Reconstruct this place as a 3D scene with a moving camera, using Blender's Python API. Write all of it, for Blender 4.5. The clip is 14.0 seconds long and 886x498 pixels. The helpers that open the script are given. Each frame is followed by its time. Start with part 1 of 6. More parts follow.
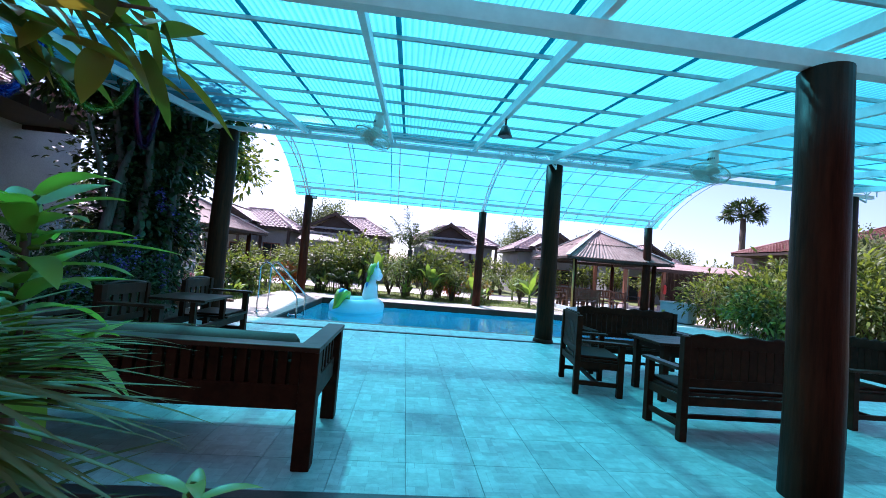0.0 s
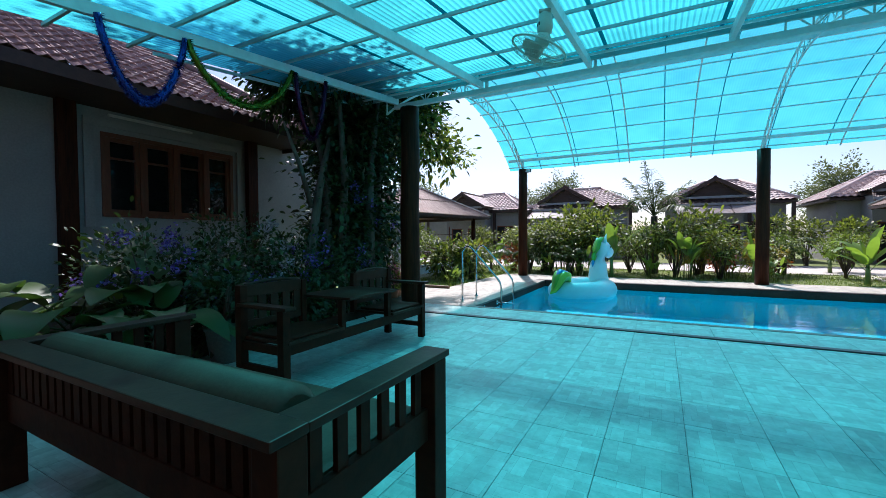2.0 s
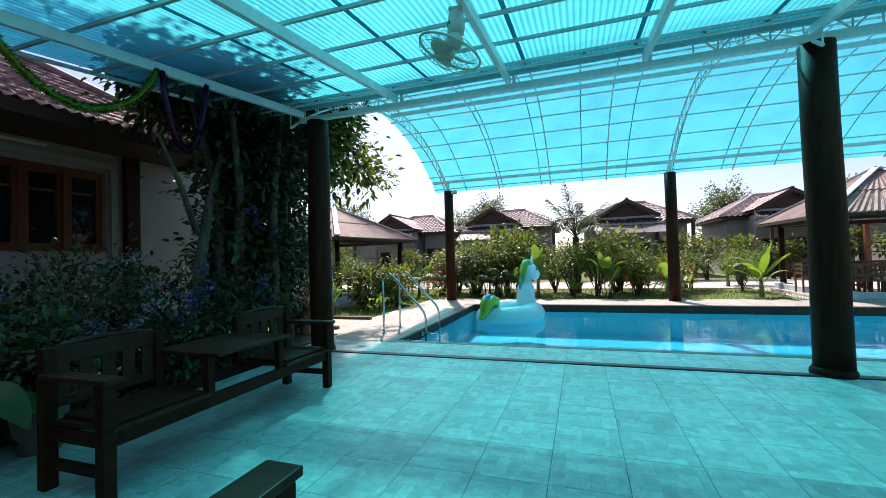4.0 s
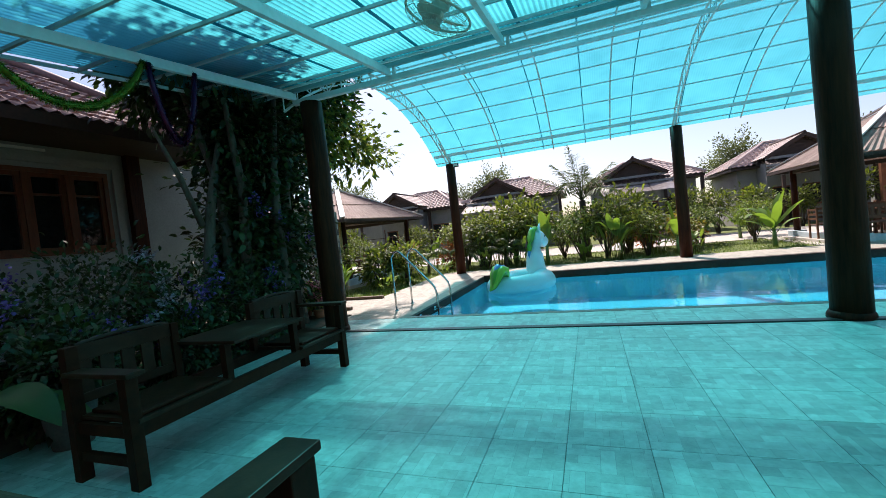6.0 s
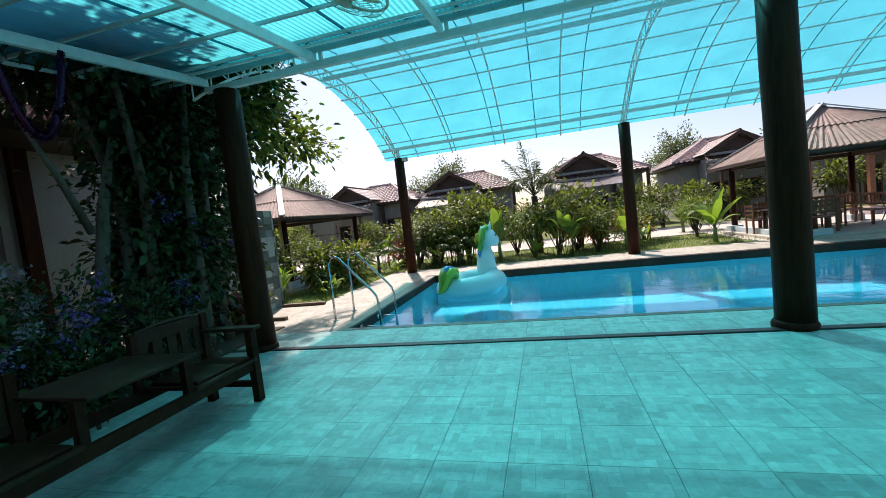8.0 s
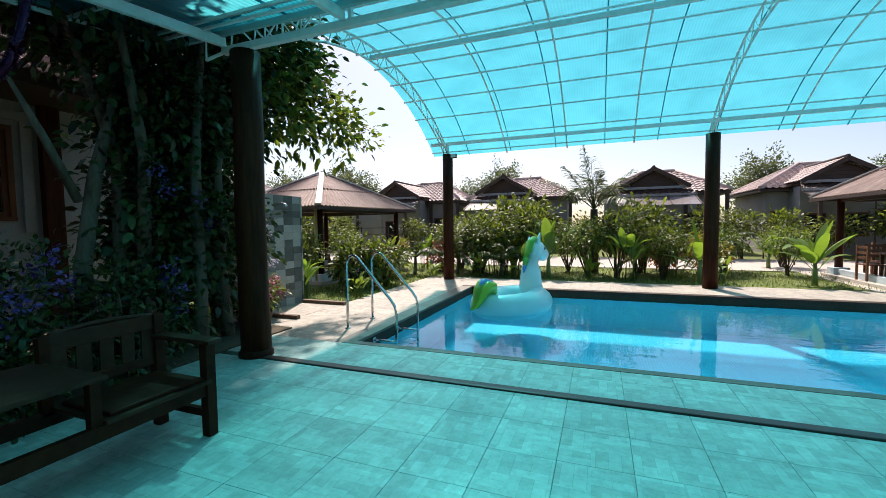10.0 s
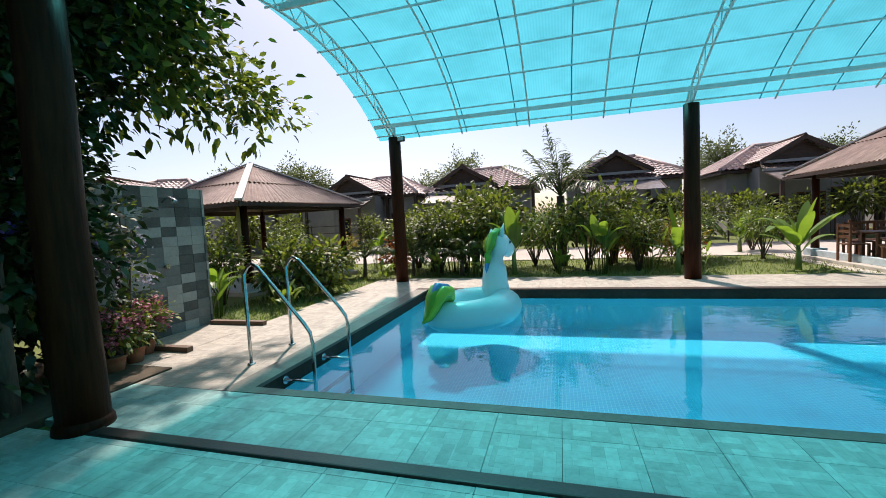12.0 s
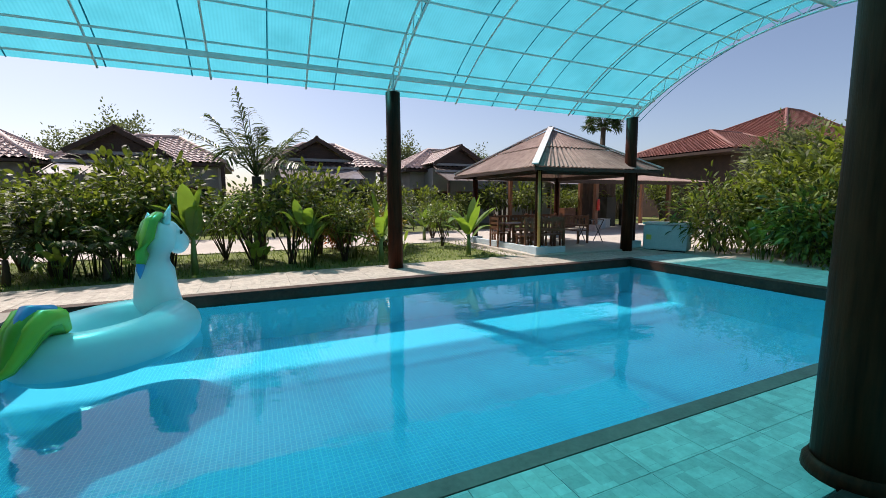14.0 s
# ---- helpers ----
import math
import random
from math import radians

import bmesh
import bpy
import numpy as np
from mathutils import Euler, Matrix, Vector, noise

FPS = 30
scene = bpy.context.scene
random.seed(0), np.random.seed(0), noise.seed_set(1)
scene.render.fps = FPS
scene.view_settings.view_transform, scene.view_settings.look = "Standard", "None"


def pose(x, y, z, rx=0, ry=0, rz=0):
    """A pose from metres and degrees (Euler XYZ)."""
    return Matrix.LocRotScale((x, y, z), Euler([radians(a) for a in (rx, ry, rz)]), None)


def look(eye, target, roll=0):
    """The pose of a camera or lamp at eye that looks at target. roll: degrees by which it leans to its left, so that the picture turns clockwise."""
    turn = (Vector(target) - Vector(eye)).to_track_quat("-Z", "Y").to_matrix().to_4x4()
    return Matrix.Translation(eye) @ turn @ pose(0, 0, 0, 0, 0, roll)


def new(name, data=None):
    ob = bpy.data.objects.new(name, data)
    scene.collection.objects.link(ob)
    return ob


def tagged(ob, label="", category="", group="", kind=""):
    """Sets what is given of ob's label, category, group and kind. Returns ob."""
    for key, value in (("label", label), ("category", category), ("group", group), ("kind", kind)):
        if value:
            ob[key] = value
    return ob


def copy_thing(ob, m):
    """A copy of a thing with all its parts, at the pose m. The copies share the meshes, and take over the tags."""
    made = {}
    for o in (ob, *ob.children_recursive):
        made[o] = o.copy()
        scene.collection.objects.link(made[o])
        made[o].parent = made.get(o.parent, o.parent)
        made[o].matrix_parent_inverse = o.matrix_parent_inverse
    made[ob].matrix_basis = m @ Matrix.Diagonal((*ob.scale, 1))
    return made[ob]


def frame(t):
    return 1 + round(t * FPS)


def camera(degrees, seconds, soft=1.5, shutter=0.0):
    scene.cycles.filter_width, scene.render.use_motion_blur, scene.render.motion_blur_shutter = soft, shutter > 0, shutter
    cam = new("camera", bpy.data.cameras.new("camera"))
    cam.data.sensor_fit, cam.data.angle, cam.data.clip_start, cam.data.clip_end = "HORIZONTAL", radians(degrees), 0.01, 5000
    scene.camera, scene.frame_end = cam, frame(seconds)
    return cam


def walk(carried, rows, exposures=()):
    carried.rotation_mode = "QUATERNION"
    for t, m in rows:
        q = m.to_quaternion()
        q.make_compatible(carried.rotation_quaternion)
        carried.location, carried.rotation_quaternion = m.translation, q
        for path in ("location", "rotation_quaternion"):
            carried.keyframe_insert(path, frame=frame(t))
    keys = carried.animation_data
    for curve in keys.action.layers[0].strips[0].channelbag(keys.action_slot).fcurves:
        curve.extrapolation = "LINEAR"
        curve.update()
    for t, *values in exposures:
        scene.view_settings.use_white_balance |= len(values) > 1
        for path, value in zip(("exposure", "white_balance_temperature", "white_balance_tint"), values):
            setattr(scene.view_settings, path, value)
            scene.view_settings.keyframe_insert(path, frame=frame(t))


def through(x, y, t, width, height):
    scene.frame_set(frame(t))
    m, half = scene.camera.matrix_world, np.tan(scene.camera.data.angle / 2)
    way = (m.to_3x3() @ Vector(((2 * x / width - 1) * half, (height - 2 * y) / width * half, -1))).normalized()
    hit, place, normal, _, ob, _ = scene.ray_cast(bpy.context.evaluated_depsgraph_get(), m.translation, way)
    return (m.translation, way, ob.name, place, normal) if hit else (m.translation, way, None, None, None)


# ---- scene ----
cam = camera(94.5, 14.0, 0.75)
PATH = [
    (0, (0.383, 0.411, 1.408), (0.56, 2.401, 1.504), 4.8),
    (0.5, (0.621, 0.814, 1.405), (0.245, 2.778, 1.43), 2.9),
    (1, (0.792, 1.347, 1.419), (0.229, 3.265, 1.381), 1.0),
    (1.5, (0.916, 1.836, 1.413), (0.205, 3.703, 1.31), 1.1),
    (2, (0.853, 2.423, 1.398), (-0.089, 4.186, 1.343), -0.3),
    (2.5, (0.823, 2.88, 1.438), (-0.161, 4.62, 1.39), -0.3),
    (3, (0.86, 3.185, 1.453), (0.007, 4.994, 1.465), -0.1),
    (3.2, (0.84, 3.224, 1.463), (0.171, 5.108, 1.514), -0.5),
    (5.3, (0.747, 3.075, 1.49), (0.055, 4.952, 1.524), -4.4),
    (5.5, (0.754, 3.089, 1.481), (0.052, 4.962, 1.507), -5.1),
    (6, (0.782, 3.215, 1.452), (0.1, 5.093, 1.381), -6.2),
    (6.5, (0.846, 3.493, 1.515), (0.296, 5.416, 1.51), -3.7),
    (7, (0.887, 3.684, 1.633), (0.563, 5.658, 1.652), -2.9),
    (7.5, (0.876, 3.772, 1.631), (0.425, 5.717, 1.521), -5.4),
    (8, (0.901, 3.844, 1.625), (0.407, 5.777, 1.491), -6.6),
    (8.5, (0.899, 4.047, 1.621), (0.484, 6.0, 1.501), -3.0),
    (9, (0.836, 4.417, 1.607), (0.544, 6.39, 1.463), -3.7),
    (9.2, (0.797, 4.539, 1.618), (0.318, 6.475, 1.471), -1.3),
    (11.3, (0.776, 6.025, 1.661), (-0.012, 7.861, 1.57), -0.5),
    (11.5, (0.726, 6.208, 1.636), (0.008, 8.07, 1.51), -0.7),
    (12, (0.547, 6.703, 1.596), (-0.007, 8.62, 1.459), -3.0),
    (12.5, (0.513, 7.088, 1.574), (0.101, 9.042, 1.469), -2.0),
    (13, (0.545, 7.477, 1.582), (0.452, 9.468, 1.42), -2.1),
    (13.5, (0.571, 7.857, 1.555), (1.007, 9.796, 1.328), -2.0),
    (14, (0.576, 8.161, 1.527), (1.389, 9.973, 1.292), -0.3),
]
walk(cam, [(t, look(eye, target, roll)) for t, eye, target, roll in PATH],
     exposures=[(0.0, 1.0, 5600, 34), (1.0, 0.58, 5700, 22), (2.0, 0.52, 5850, 18), (3.0, 0.62, 6100, 20), (7.0, 0.48, 6600, 19), (9.0, 0.48, 6700, 18), (12.0, 0.34, 6750, 18), (14.0, 0.2, 6650, 17)])

# ---- light ----
SUN_EL, SUN_DIR = 53.0, (-0.38, 0.925)
world = bpy.data.worlds.new("sky")
scene.world = world
world.use_nodes = True
wn = world.node_tree.nodes
sky = wn.new("ShaderNodeTexSky")
sky.sky_type, sky.sun_disc = "NISHITA", False
sky.sun_elevation, sky.sun_rotation = radians(SUN_EL), math.atan2(SUN_DIR[0], SUN_DIR[1])
sky.air_density, sky.dust_density, sky.ozone_density = 0.9, 1.6, 1.2
wn["Background"].inputs["Strength"].default_value = 0.12
world.node_tree.links.new(sky.outputs[0], wn["Background"].inputs["Color"])
sun = new("sun", bpy.data.lights.new("sun", "SUN"))
sun.data.energy, sun.data.angle, sun.data.color = 5.0, radians(2.0), (1.0, 0.94, 0.85)
sd = Vector((SUN_DIR[0], SUN_DIR[1], 0)).normalized() * math.cos(radians(SUN_EL)) + Vector((0, 0, math.sin(radians(SUN_EL))))
sun.matrix_world = look(tuple(sd * 40), (0, 0, 0))


# ---- materials ----
def nodes_of(name):
    m = bpy.data.materials.new(name)
    m.use_nodes = True
    nt = m.node_tree
    return m, nt, nt.nodes["Principled BSDF"], nt.nodes["Material Output"]


def ramp(nt, fac, stops):
    r = nt.nodes.new("ShaderNodeValToRGB")
    while len(r.color_ramp.elements) < len(stops):
        r.color_ramp.elements.new(0.5)
    for e, (p, c) in zip(r.color_ramp.elements, stops):
        e.position, e.color = p, (*c, 1)
    nt.links.new(fac, r.inputs[0])
    return r.outputs[0]


def noise_node(nt, vec, scale, detail=5, rough=0.6):
    n = nt.nodes.new("ShaderNodeTexNoise")
    n.inputs["Scale"].default_value, n.inputs["Detail"].default_value, n.inputs["Roughness"].default_value = scale, detail, rough
    if vec is not None:
        nt.links.new(vec, n.inputs["Vector"])
    return n.outputs[0]


def mixc(nt, mode, fac, a, b):
    x = nt.nodes.new("ShaderNodeMix")
    x.data_type, x.blend_type = "RGBA", mode
    for sock, v in ((x.inputs[0], fac), (x.inputs[6], a), (x.inputs[7], b)):
        if isinstance(v, (int, float)):
            sock.default_value = v
        elif isinstance(v, tuple):
            sock.default_value = (*v, 1)
        else:
            nt.links.new(v, sock)
    return x.outputs[2]


def bumped(nt, bsdf, height, strength, dist=0.01):
    b = nt.nodes.new("ShaderNodeBump")
    b.inputs["Strength"].default_value, b.inputs["Distance"].default_value = strength, dist
    nt.links.new(height, b.inputs["Height"])
    nt.links.new(b.outputs[0], bsdf.inputs["Normal"])


def coords(nt, stretch=(1, 1, 1), spread=0.0, which="Object"):
    tc = nt.nodes.new("ShaderNodeTexCoord")
    mp = nt.nodes.new("ShaderNodeMapping")
    mp.inputs["Scale"].default_value = stretch
    nt.links.new(tc.outputs[which], mp.inputs["Vector"])
    if spread:
        oi = nt.nodes.new("ShaderNodeObjectInfo")
        mul = nt.nodes.new("ShaderNodeMath")
        mul.operation = "MULTIPLY"
        mul.inputs[1].default_value = spread
        nt.links.new(oi.outputs["Random"], mul.inputs[0])
        nt.links.new(mul.outputs[0], mp.inputs["Location"])
    return mp.outputs[0]


def plain(name, dark, light, rough=0.6, metal=0.0, fine=40, coarse=3, stretch=(1, 1, 1), bump=0.15, spread=7.0, coat=0.0, spec=0.5):
    """A surface that varies between two colours at two scales."""
    m, nt, b, _ = nodes_of(name)
    v = coords(nt, stretch, spread)
    f, c = noise_node(nt, v, fine), noise_node(nt, v, coarse, 3)
    s = nt.nodes.new("ShaderNodeMath")
    s.operation = "MULTIPLY_ADD"
    s.inputs[1].default_value = 0.5
    nt.links.new(f, s.inputs[0])
    h = nt.nodes.new("ShaderNodeMath")
    h.operation = "MULTIPLY"
    h.inputs[1].default_value = 0.5
    nt.links.new(c, h.inputs[0])
    nt.links.new(h.outputs[0], s.inputs[2])
    nt.links.new(ramp(nt, s.outputs[0], [(0.32, dark), (0.68, light)]), b.inputs["Base Color"])
    b.inputs["Roughness"].default_value, b.inputs["Metallic"].default_value = rough, metal
    b.inputs["Coat Weight"].default_value = coat
    b.inputs["Specular IOR Level"].default_value = spec
    if bump:
        bumped(nt, b, f, bump)
    return m


def leaf_material(name, dark, light, through, rough=0.4, weight=0.45):
    m, nt, b, out = nodes_of(name)
    g = nt.nodes.new("ShaderNodeNewGeometry")
    col = ramp(nt, g.outputs["Random Per Island"], [(0.0, dark), (0.6, light), (1.0, tuple(min(1, 1.5 * c) for c in light))])
    col = mixc(nt, "MULTIPLY", 0.6, col, ramp(nt, noise_node(nt, coords(nt), 2.5, 3), [(0.3, (0.55, 0.6, 0.5)), (0.7, (1, 1, 1))]))
    nt.links.new(col, b.inputs["Base Color"])
    b.inputs["Roughness"].default_value = rough
    tr = nt.nodes.new("ShaderNodeBsdfTranslucent")
    nt.links.new(mixc(nt, "MULTIPLY", 1.0, col, through), tr.inputs["Color"])
    mx = nt.nodes.new("ShaderNodeMixShader")
    mx.inputs[0].default_value = weight
    nt.links.new(b.outputs[0], mx.inputs[1])
    nt.links.new(tr.outputs[0], mx.inputs[2])
    nt.links.new(mx.outputs[0], out.inputs["Surface"])
    return m


def sheet_material(name, clear, scatter, share, fine, groove_shade=0.8):
    """Tinted translucent roofing: part of the light goes straight through, part is scattered."""
    m, nt, b, out = nodes_of(name)
    v = coords(nt)
    grime = noise_node(nt, v, 1.3, 4)
    t1 = nt.nodes.new("ShaderNodeBsdfTransparent")
    t2 = nt.nodes.new("ShaderNodeBsdfTranslucent")
    shade = ramp(nt, grime, [(0.3, (0.78, 0.84, 0.84)), (0.6, (1, 1, 1))])
    if fine:
        # dark bands in the colour stand in for shading of the corrugations
        w = nt.nodes.new("ShaderNodeTexWave")
        w.wave_type, w.bands_direction = "BANDS", "X"
        w.inputs["Scale"].default_value, w.inputs["Distortion"].default_value = fine, 0.0
        nt.links.new(v, w.inputs["Vector"])
        shade = mixc(nt, "MULTIPLY", 1.0, shade, ramp(nt, w.outputs[1], [(0.1, (groove_shade * 0.92, groove_shade, groove_shade)), (0.75, (1, 1, 1))]))
    nt.links.new(mixc(nt, "MULTIPLY", 1.0, shade, clear), t1.inputs["Color"])
    nt.links.new(mixc(nt, "MULTIPLY", 1.0, shade, scatter), t2.inputs["Color"])
    mx = nt.nodes.new("ShaderNodeMixShader")
    mx.inputs[0].default_value = share
    nt.links.new(t1.outputs[0], mx.inputs[1])
    nt.links.new(t2.outputs[0], mx.inputs[2])
    gl = nt.nodes.new("ShaderNodeBsdfGlossy")
    gl.inputs["Roughness"].default_value = 0.25
    mx2 = nt.nodes.new("ShaderNodeMixShader")
    mx2.inputs[0].default_value = 0.04
    nt.links.new(mx.outputs[0], mx2.inputs[1])
    nt.links.new(gl.outputs[0], mx2.inputs[2])
    nt.links.new(mx2.outputs[0], out.inputs["Surface"])
    return m


def stone_tile(name, dark, light, spread=9.0, rough=0.45):
    """Slate-look tile printed with short strips laid in two directions."""
    m, nt, b, _ = nodes_of(name)
    v = coords(nt, spread=spread)
    cols = []
    for turn in (0, 90):
        mp = nt.nodes.new("ShaderNodeMapping")
        mp.inputs["Rotation"].default_value = (0, 0, radians(turn))
        nt.links.new(v, mp.inputs["Vector"])
        br = nt.nodes.new("ShaderNodeTexBrick")
        br.inputs["Scale"].default_value, br.inputs["Mortar Size"].default_value = 1.0, 0.0015
        br.inputs["Brick Width"].default_value, br.inputs["Row Height"].default_value = 0.25, 0.085
        br.inputs["Color1"].default_value, br.inputs["Color2"].default_value, br.inputs["Mortar"].default_value = (1, 1, 1, 1), (0.70, 0.70, 0.70, 1), (0.6, 0.6, 0.6, 1)
        nt.links.new(mp.outputs[0], br.inputs["Vector"])
        cols.append(br.outputs["Color"])
    ch = nt.nodes.new("ShaderNodeTexChecker")
    ch.inputs["Scale"].default_value = 4.0
    nt.links.new(v, ch.inputs["Vector"])
    pat = mixc(nt, "MIX", ch.outputs["Fac"], cols[0], cols[1])
    fine = noise_node(nt, v, 14, 6, 0.7)
    base = ramp(nt, fine, [(0.3, dark), (0.7, light)])
    oi = nt.nodes.new("ShaderNodeObjectInfo")
    tone = ramp(nt, oi.outputs["Random"], [(0.0, (0.86, 0.86, 0.86)), (1.0, (1, 1, 1))])
    col = mixc(nt, "MULTIPLY", 0.9, mixc(nt, "MULTIPLY", 1.0, base, tone), pat)
    nt.links.new(col, b.inputs["Base Color"])
    b.inputs["Roughness"].default_value = rough
    bumped(nt, b, fine, 0.12)
    return m


M_TILE = stone_tile("terrace_tile", (0.30, 0.49, 0.455), (0.46, 0.71, 0.665))
M_BEIGE = stone_tile("deck_tile", (0.40, 0.34, 0.28), (0.55, 0.48, 0.41), rough=0.7)
M_GROUT = plain("grout", (0.15, 0.18, 0.165), (0.24, 0.28, 0.26), 0.9)
M_COPING = plain("coping_stone", (0.12, 0.10, 0.08), (0.21, 0.18, 0.15), 0.55, fine=25)
M_DARKBAND = plain("dark_band_tile", (0.030, 0.015, 0.011), (0.075, 0.038, 0.027), 0.55, fine=18, spec=0.2)
M_STRIP = plain("dark_trim", (0.02, 0.02, 0.02), (0.05, 0.045, 0.04), 0.4)
M_LOG = plain("varnished_log", (0.014, 0.0045, 0.0025), (0.078, 0.021, 0.0085), 0.48, fine=9, coarse=2, stretch=(4, 4, 0.35), bump=0.35, coat=0.0, spec=0.1)
M_FURN = plain("dark_furniture_wood", (0.018, 0.0056, 0.0028), (0.056, 0.017, 0.0075), 0.55, fine=16, coarse=3, bump=0.2, spec=0.1)
M_FURN2 = plain("brown_furniture_wood", (0.020, 0.008, 0.0045), (0.062, 0.025, 0.013), 0.42, fine=16, coarse=3, bump=0.15, spec=0.18)
M_CHAIR = plain("brown_chair_wood", (0.12, 0.045, 0.022), (0.24, 0.10, 0.05), 0.45, fine=16, coarse=3, bump=0.2)
M_STEEL = plain("painted_steel", (0.66, 0.69, 0.69), (0.80, 0.82, 0.82), 0.45, fine=12, bump=0.05)
# the teal shade under the sheets is put into this steel's colour
M_PURLIN = plain("teal_shaded_steel", (0.30, 0.40, 0.41), (0.42, 0.52, 0.53), 0.5, fine=12, bump=0.05)
M_CHROME = plain("stainless_steel", (0.55, 0.56, 0.57), (0.72, 0.73, 0.74), 0.16, metal=1.0, bump=0.02)
M_SHEET = sheet_material("terrace_sheet", (0.13, 0.93, 0.98), (0.085, 0.69, 0.78), 0.70, 4.8, 0.55)
M_VAULT = sheet_material("vault_sheet", (0.115, 0.72, 0.78), (0.072, 0.42, 0.485), 0.56, 5.5, 0.93)
M_SEAM = sheet_material("sheet_overlap", (0.02, 0.38, 0.45), (0.02, 0.32, 0.38), 0.6, 0)
M_WINGLASS = plain("window_glass", (0.006, 0.008, 0.009), (0.012, 0.015, 0.016), 0.06, fine=2, bump=0.0, spec=0.5)
M_PLASTER = plain("grey_white_plaster", (0.25, 0.255, 0.265), (0.35, 0.355, 0.365), 0.85, fine=30, coarse=1.2)
M_HOUSE = plain("house_plaster", (0.22, 0.215, 0.21), (0.36, 0.35, 0.34), 0.85, fine=25, coarse=0.7)
M_REDWOOD = plain("window_wood", (0.085, 0.020, 0.007), (0.19, 0.05, 0.018), 0.45, fine=14, stretch=(3, 3, 0.5))
M_DARKWOOD = plain("eave_wood", (0.025, 0.013, 0.009), (0.07, 0.035, 0.022), 0.6, fine=14, coarse=2)
M_ROOFTILE = plain("roof_tile", (0.37, 0.275, 0.255), (0.60, 0.49, 0.45), 0.6, fine=7, coarse=0.9, spread=11)
M_ROOFDARK = plain("roof_tile_brown", (0.16, 0.095, 0.09), (0.36, 0.24, 0.225), 0.55, fine=7, coarse=0.9)
M_ROOFRED = plain("roof_tile_red", (0.15, 0.056, 0.042), (0.26, 0.102, 0.078), 0.6, fine=6, coarse=0.7)
M_HUTROOF = plain("fibre_cement_sheet", (0.17, 0.105, 0.085), (0.40, 0.28, 0.235), 0.75, fine=5, coarse=0.8)
M_RIDGE = plain("white_ridge_cap", (0.55, 0.54, 0.52), (0.75, 0.74, 0.72), 0.6, fine=12)
M_HUTBASE = plain("pale_blue_plinth", (0.42, 0.50, 0.55), (0.58, 0.66, 0.70), 0.8, fine=20)
M_CONC = plain("concrete_road", (0.40, 0.36, 0.31), (0.56, 0.51, 0.45), 0.9, fine=9, coarse=0.35)
M_GRASSY = plain("lawn_ground", (0.07, 0.10, 0.02), (0.18, 0.21, 0.05), 0.95, fine=22, coarse=0.9, bump=0.6)
M_SOIL = plain("soil", (0.05, 0.035, 0.022), (0.11, 0.08, 0.05), 0.95, fine=14, bump=0.5)
M_BARK = plain("bark", (0.05, 0.036, 0.026), (0.14, 0.105, 0.075), 0.9, fine=14, stretch=(2, 2, 0.5), bump=0.6)
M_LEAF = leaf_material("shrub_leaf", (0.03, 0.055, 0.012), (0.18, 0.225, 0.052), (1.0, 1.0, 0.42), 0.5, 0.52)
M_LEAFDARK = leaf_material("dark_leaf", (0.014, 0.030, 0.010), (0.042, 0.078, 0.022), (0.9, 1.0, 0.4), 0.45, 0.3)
M_LEAFLIGHT = leaf_material("bright_leaf", (0.045, 0.085, 0.015), (0.18, 0.25, 0.055), (1.0, 1.0, 0.4))
M_LEAFGOLD = leaf_material("yellow_leaf", (0.16, 0.15, 0.02), (0.30, 0.25, 0.05), (1.0, 0.9, 0.4))
M_BANANA = leaf_material("banana_leaf", (0.075, 0.15, 0.03), (0.15, 0.24, 0.055), (1.0, 1.0, 0.35), 0.35, 0.55)
M_STALK = plain("green_stalk", (0.10, 0.16, 0.04), (0.20, 0.26, 0.08), 0.5)
M_BAMBOO = plain("yellow_bamboo", (0.36, 0.24, 0.06), (0.52, 0.38, 0.12), 0.5)
M_PALM = leaf_material("palm_leaflet", (0.045, 0.075, 0.02), (0.10, 0.14, 0.045), (1.0, 1.0, 0.5))


# ---- mesh helpers ----
def box(bm, x0, x1, y0, y1, z0, z1, bevel=0.0):
    m = Matrix.LocRotScale(((x0 + x1) / 2, (y0 + y1) / 2, (z0 + z1) / 2), None, (abs(x1 - x0), abs(y1 - y0), abs(z1 - z0)))
    r = bmesh.ops.create_cube(bm, size=1, matrix=m)
    if bevel:
        es = list({e for v in r["verts"] for e in v.link_edges})
        bmesh.ops.bevel(bm, geom=es, offset=bevel, segments=2, affect="EDGES", profile=0.6)
    return bm


def stick(bm, a, b, r0, r1=None, n=8, caps=True):
    """A round bar from a to b."""
    a, b = Vector(a), Vector(b)
    r1 = r0 if r1 is None else r1
    q = (b - a).to_track_quat("Z", "Y").to_matrix()
    rings = []
    for c, r in ((a, r0), (b, r1)):
        rings.append([bm.verts.new(c + q @ Vector((r * math.cos(k * math.tau / n), r * math.sin(k * math.tau / n), 0))) for k in range(n)])
    for k in range(n):
        bm.faces.new((rings[0][k], rings[0][(k + 1) % n], rings[1][(k + 1) % n], rings[1][k])).smooth = n > 5
    if caps:
        bm.faces.new(rings[0][::-1])
        bm.faces.new(rings[1])
    return bm


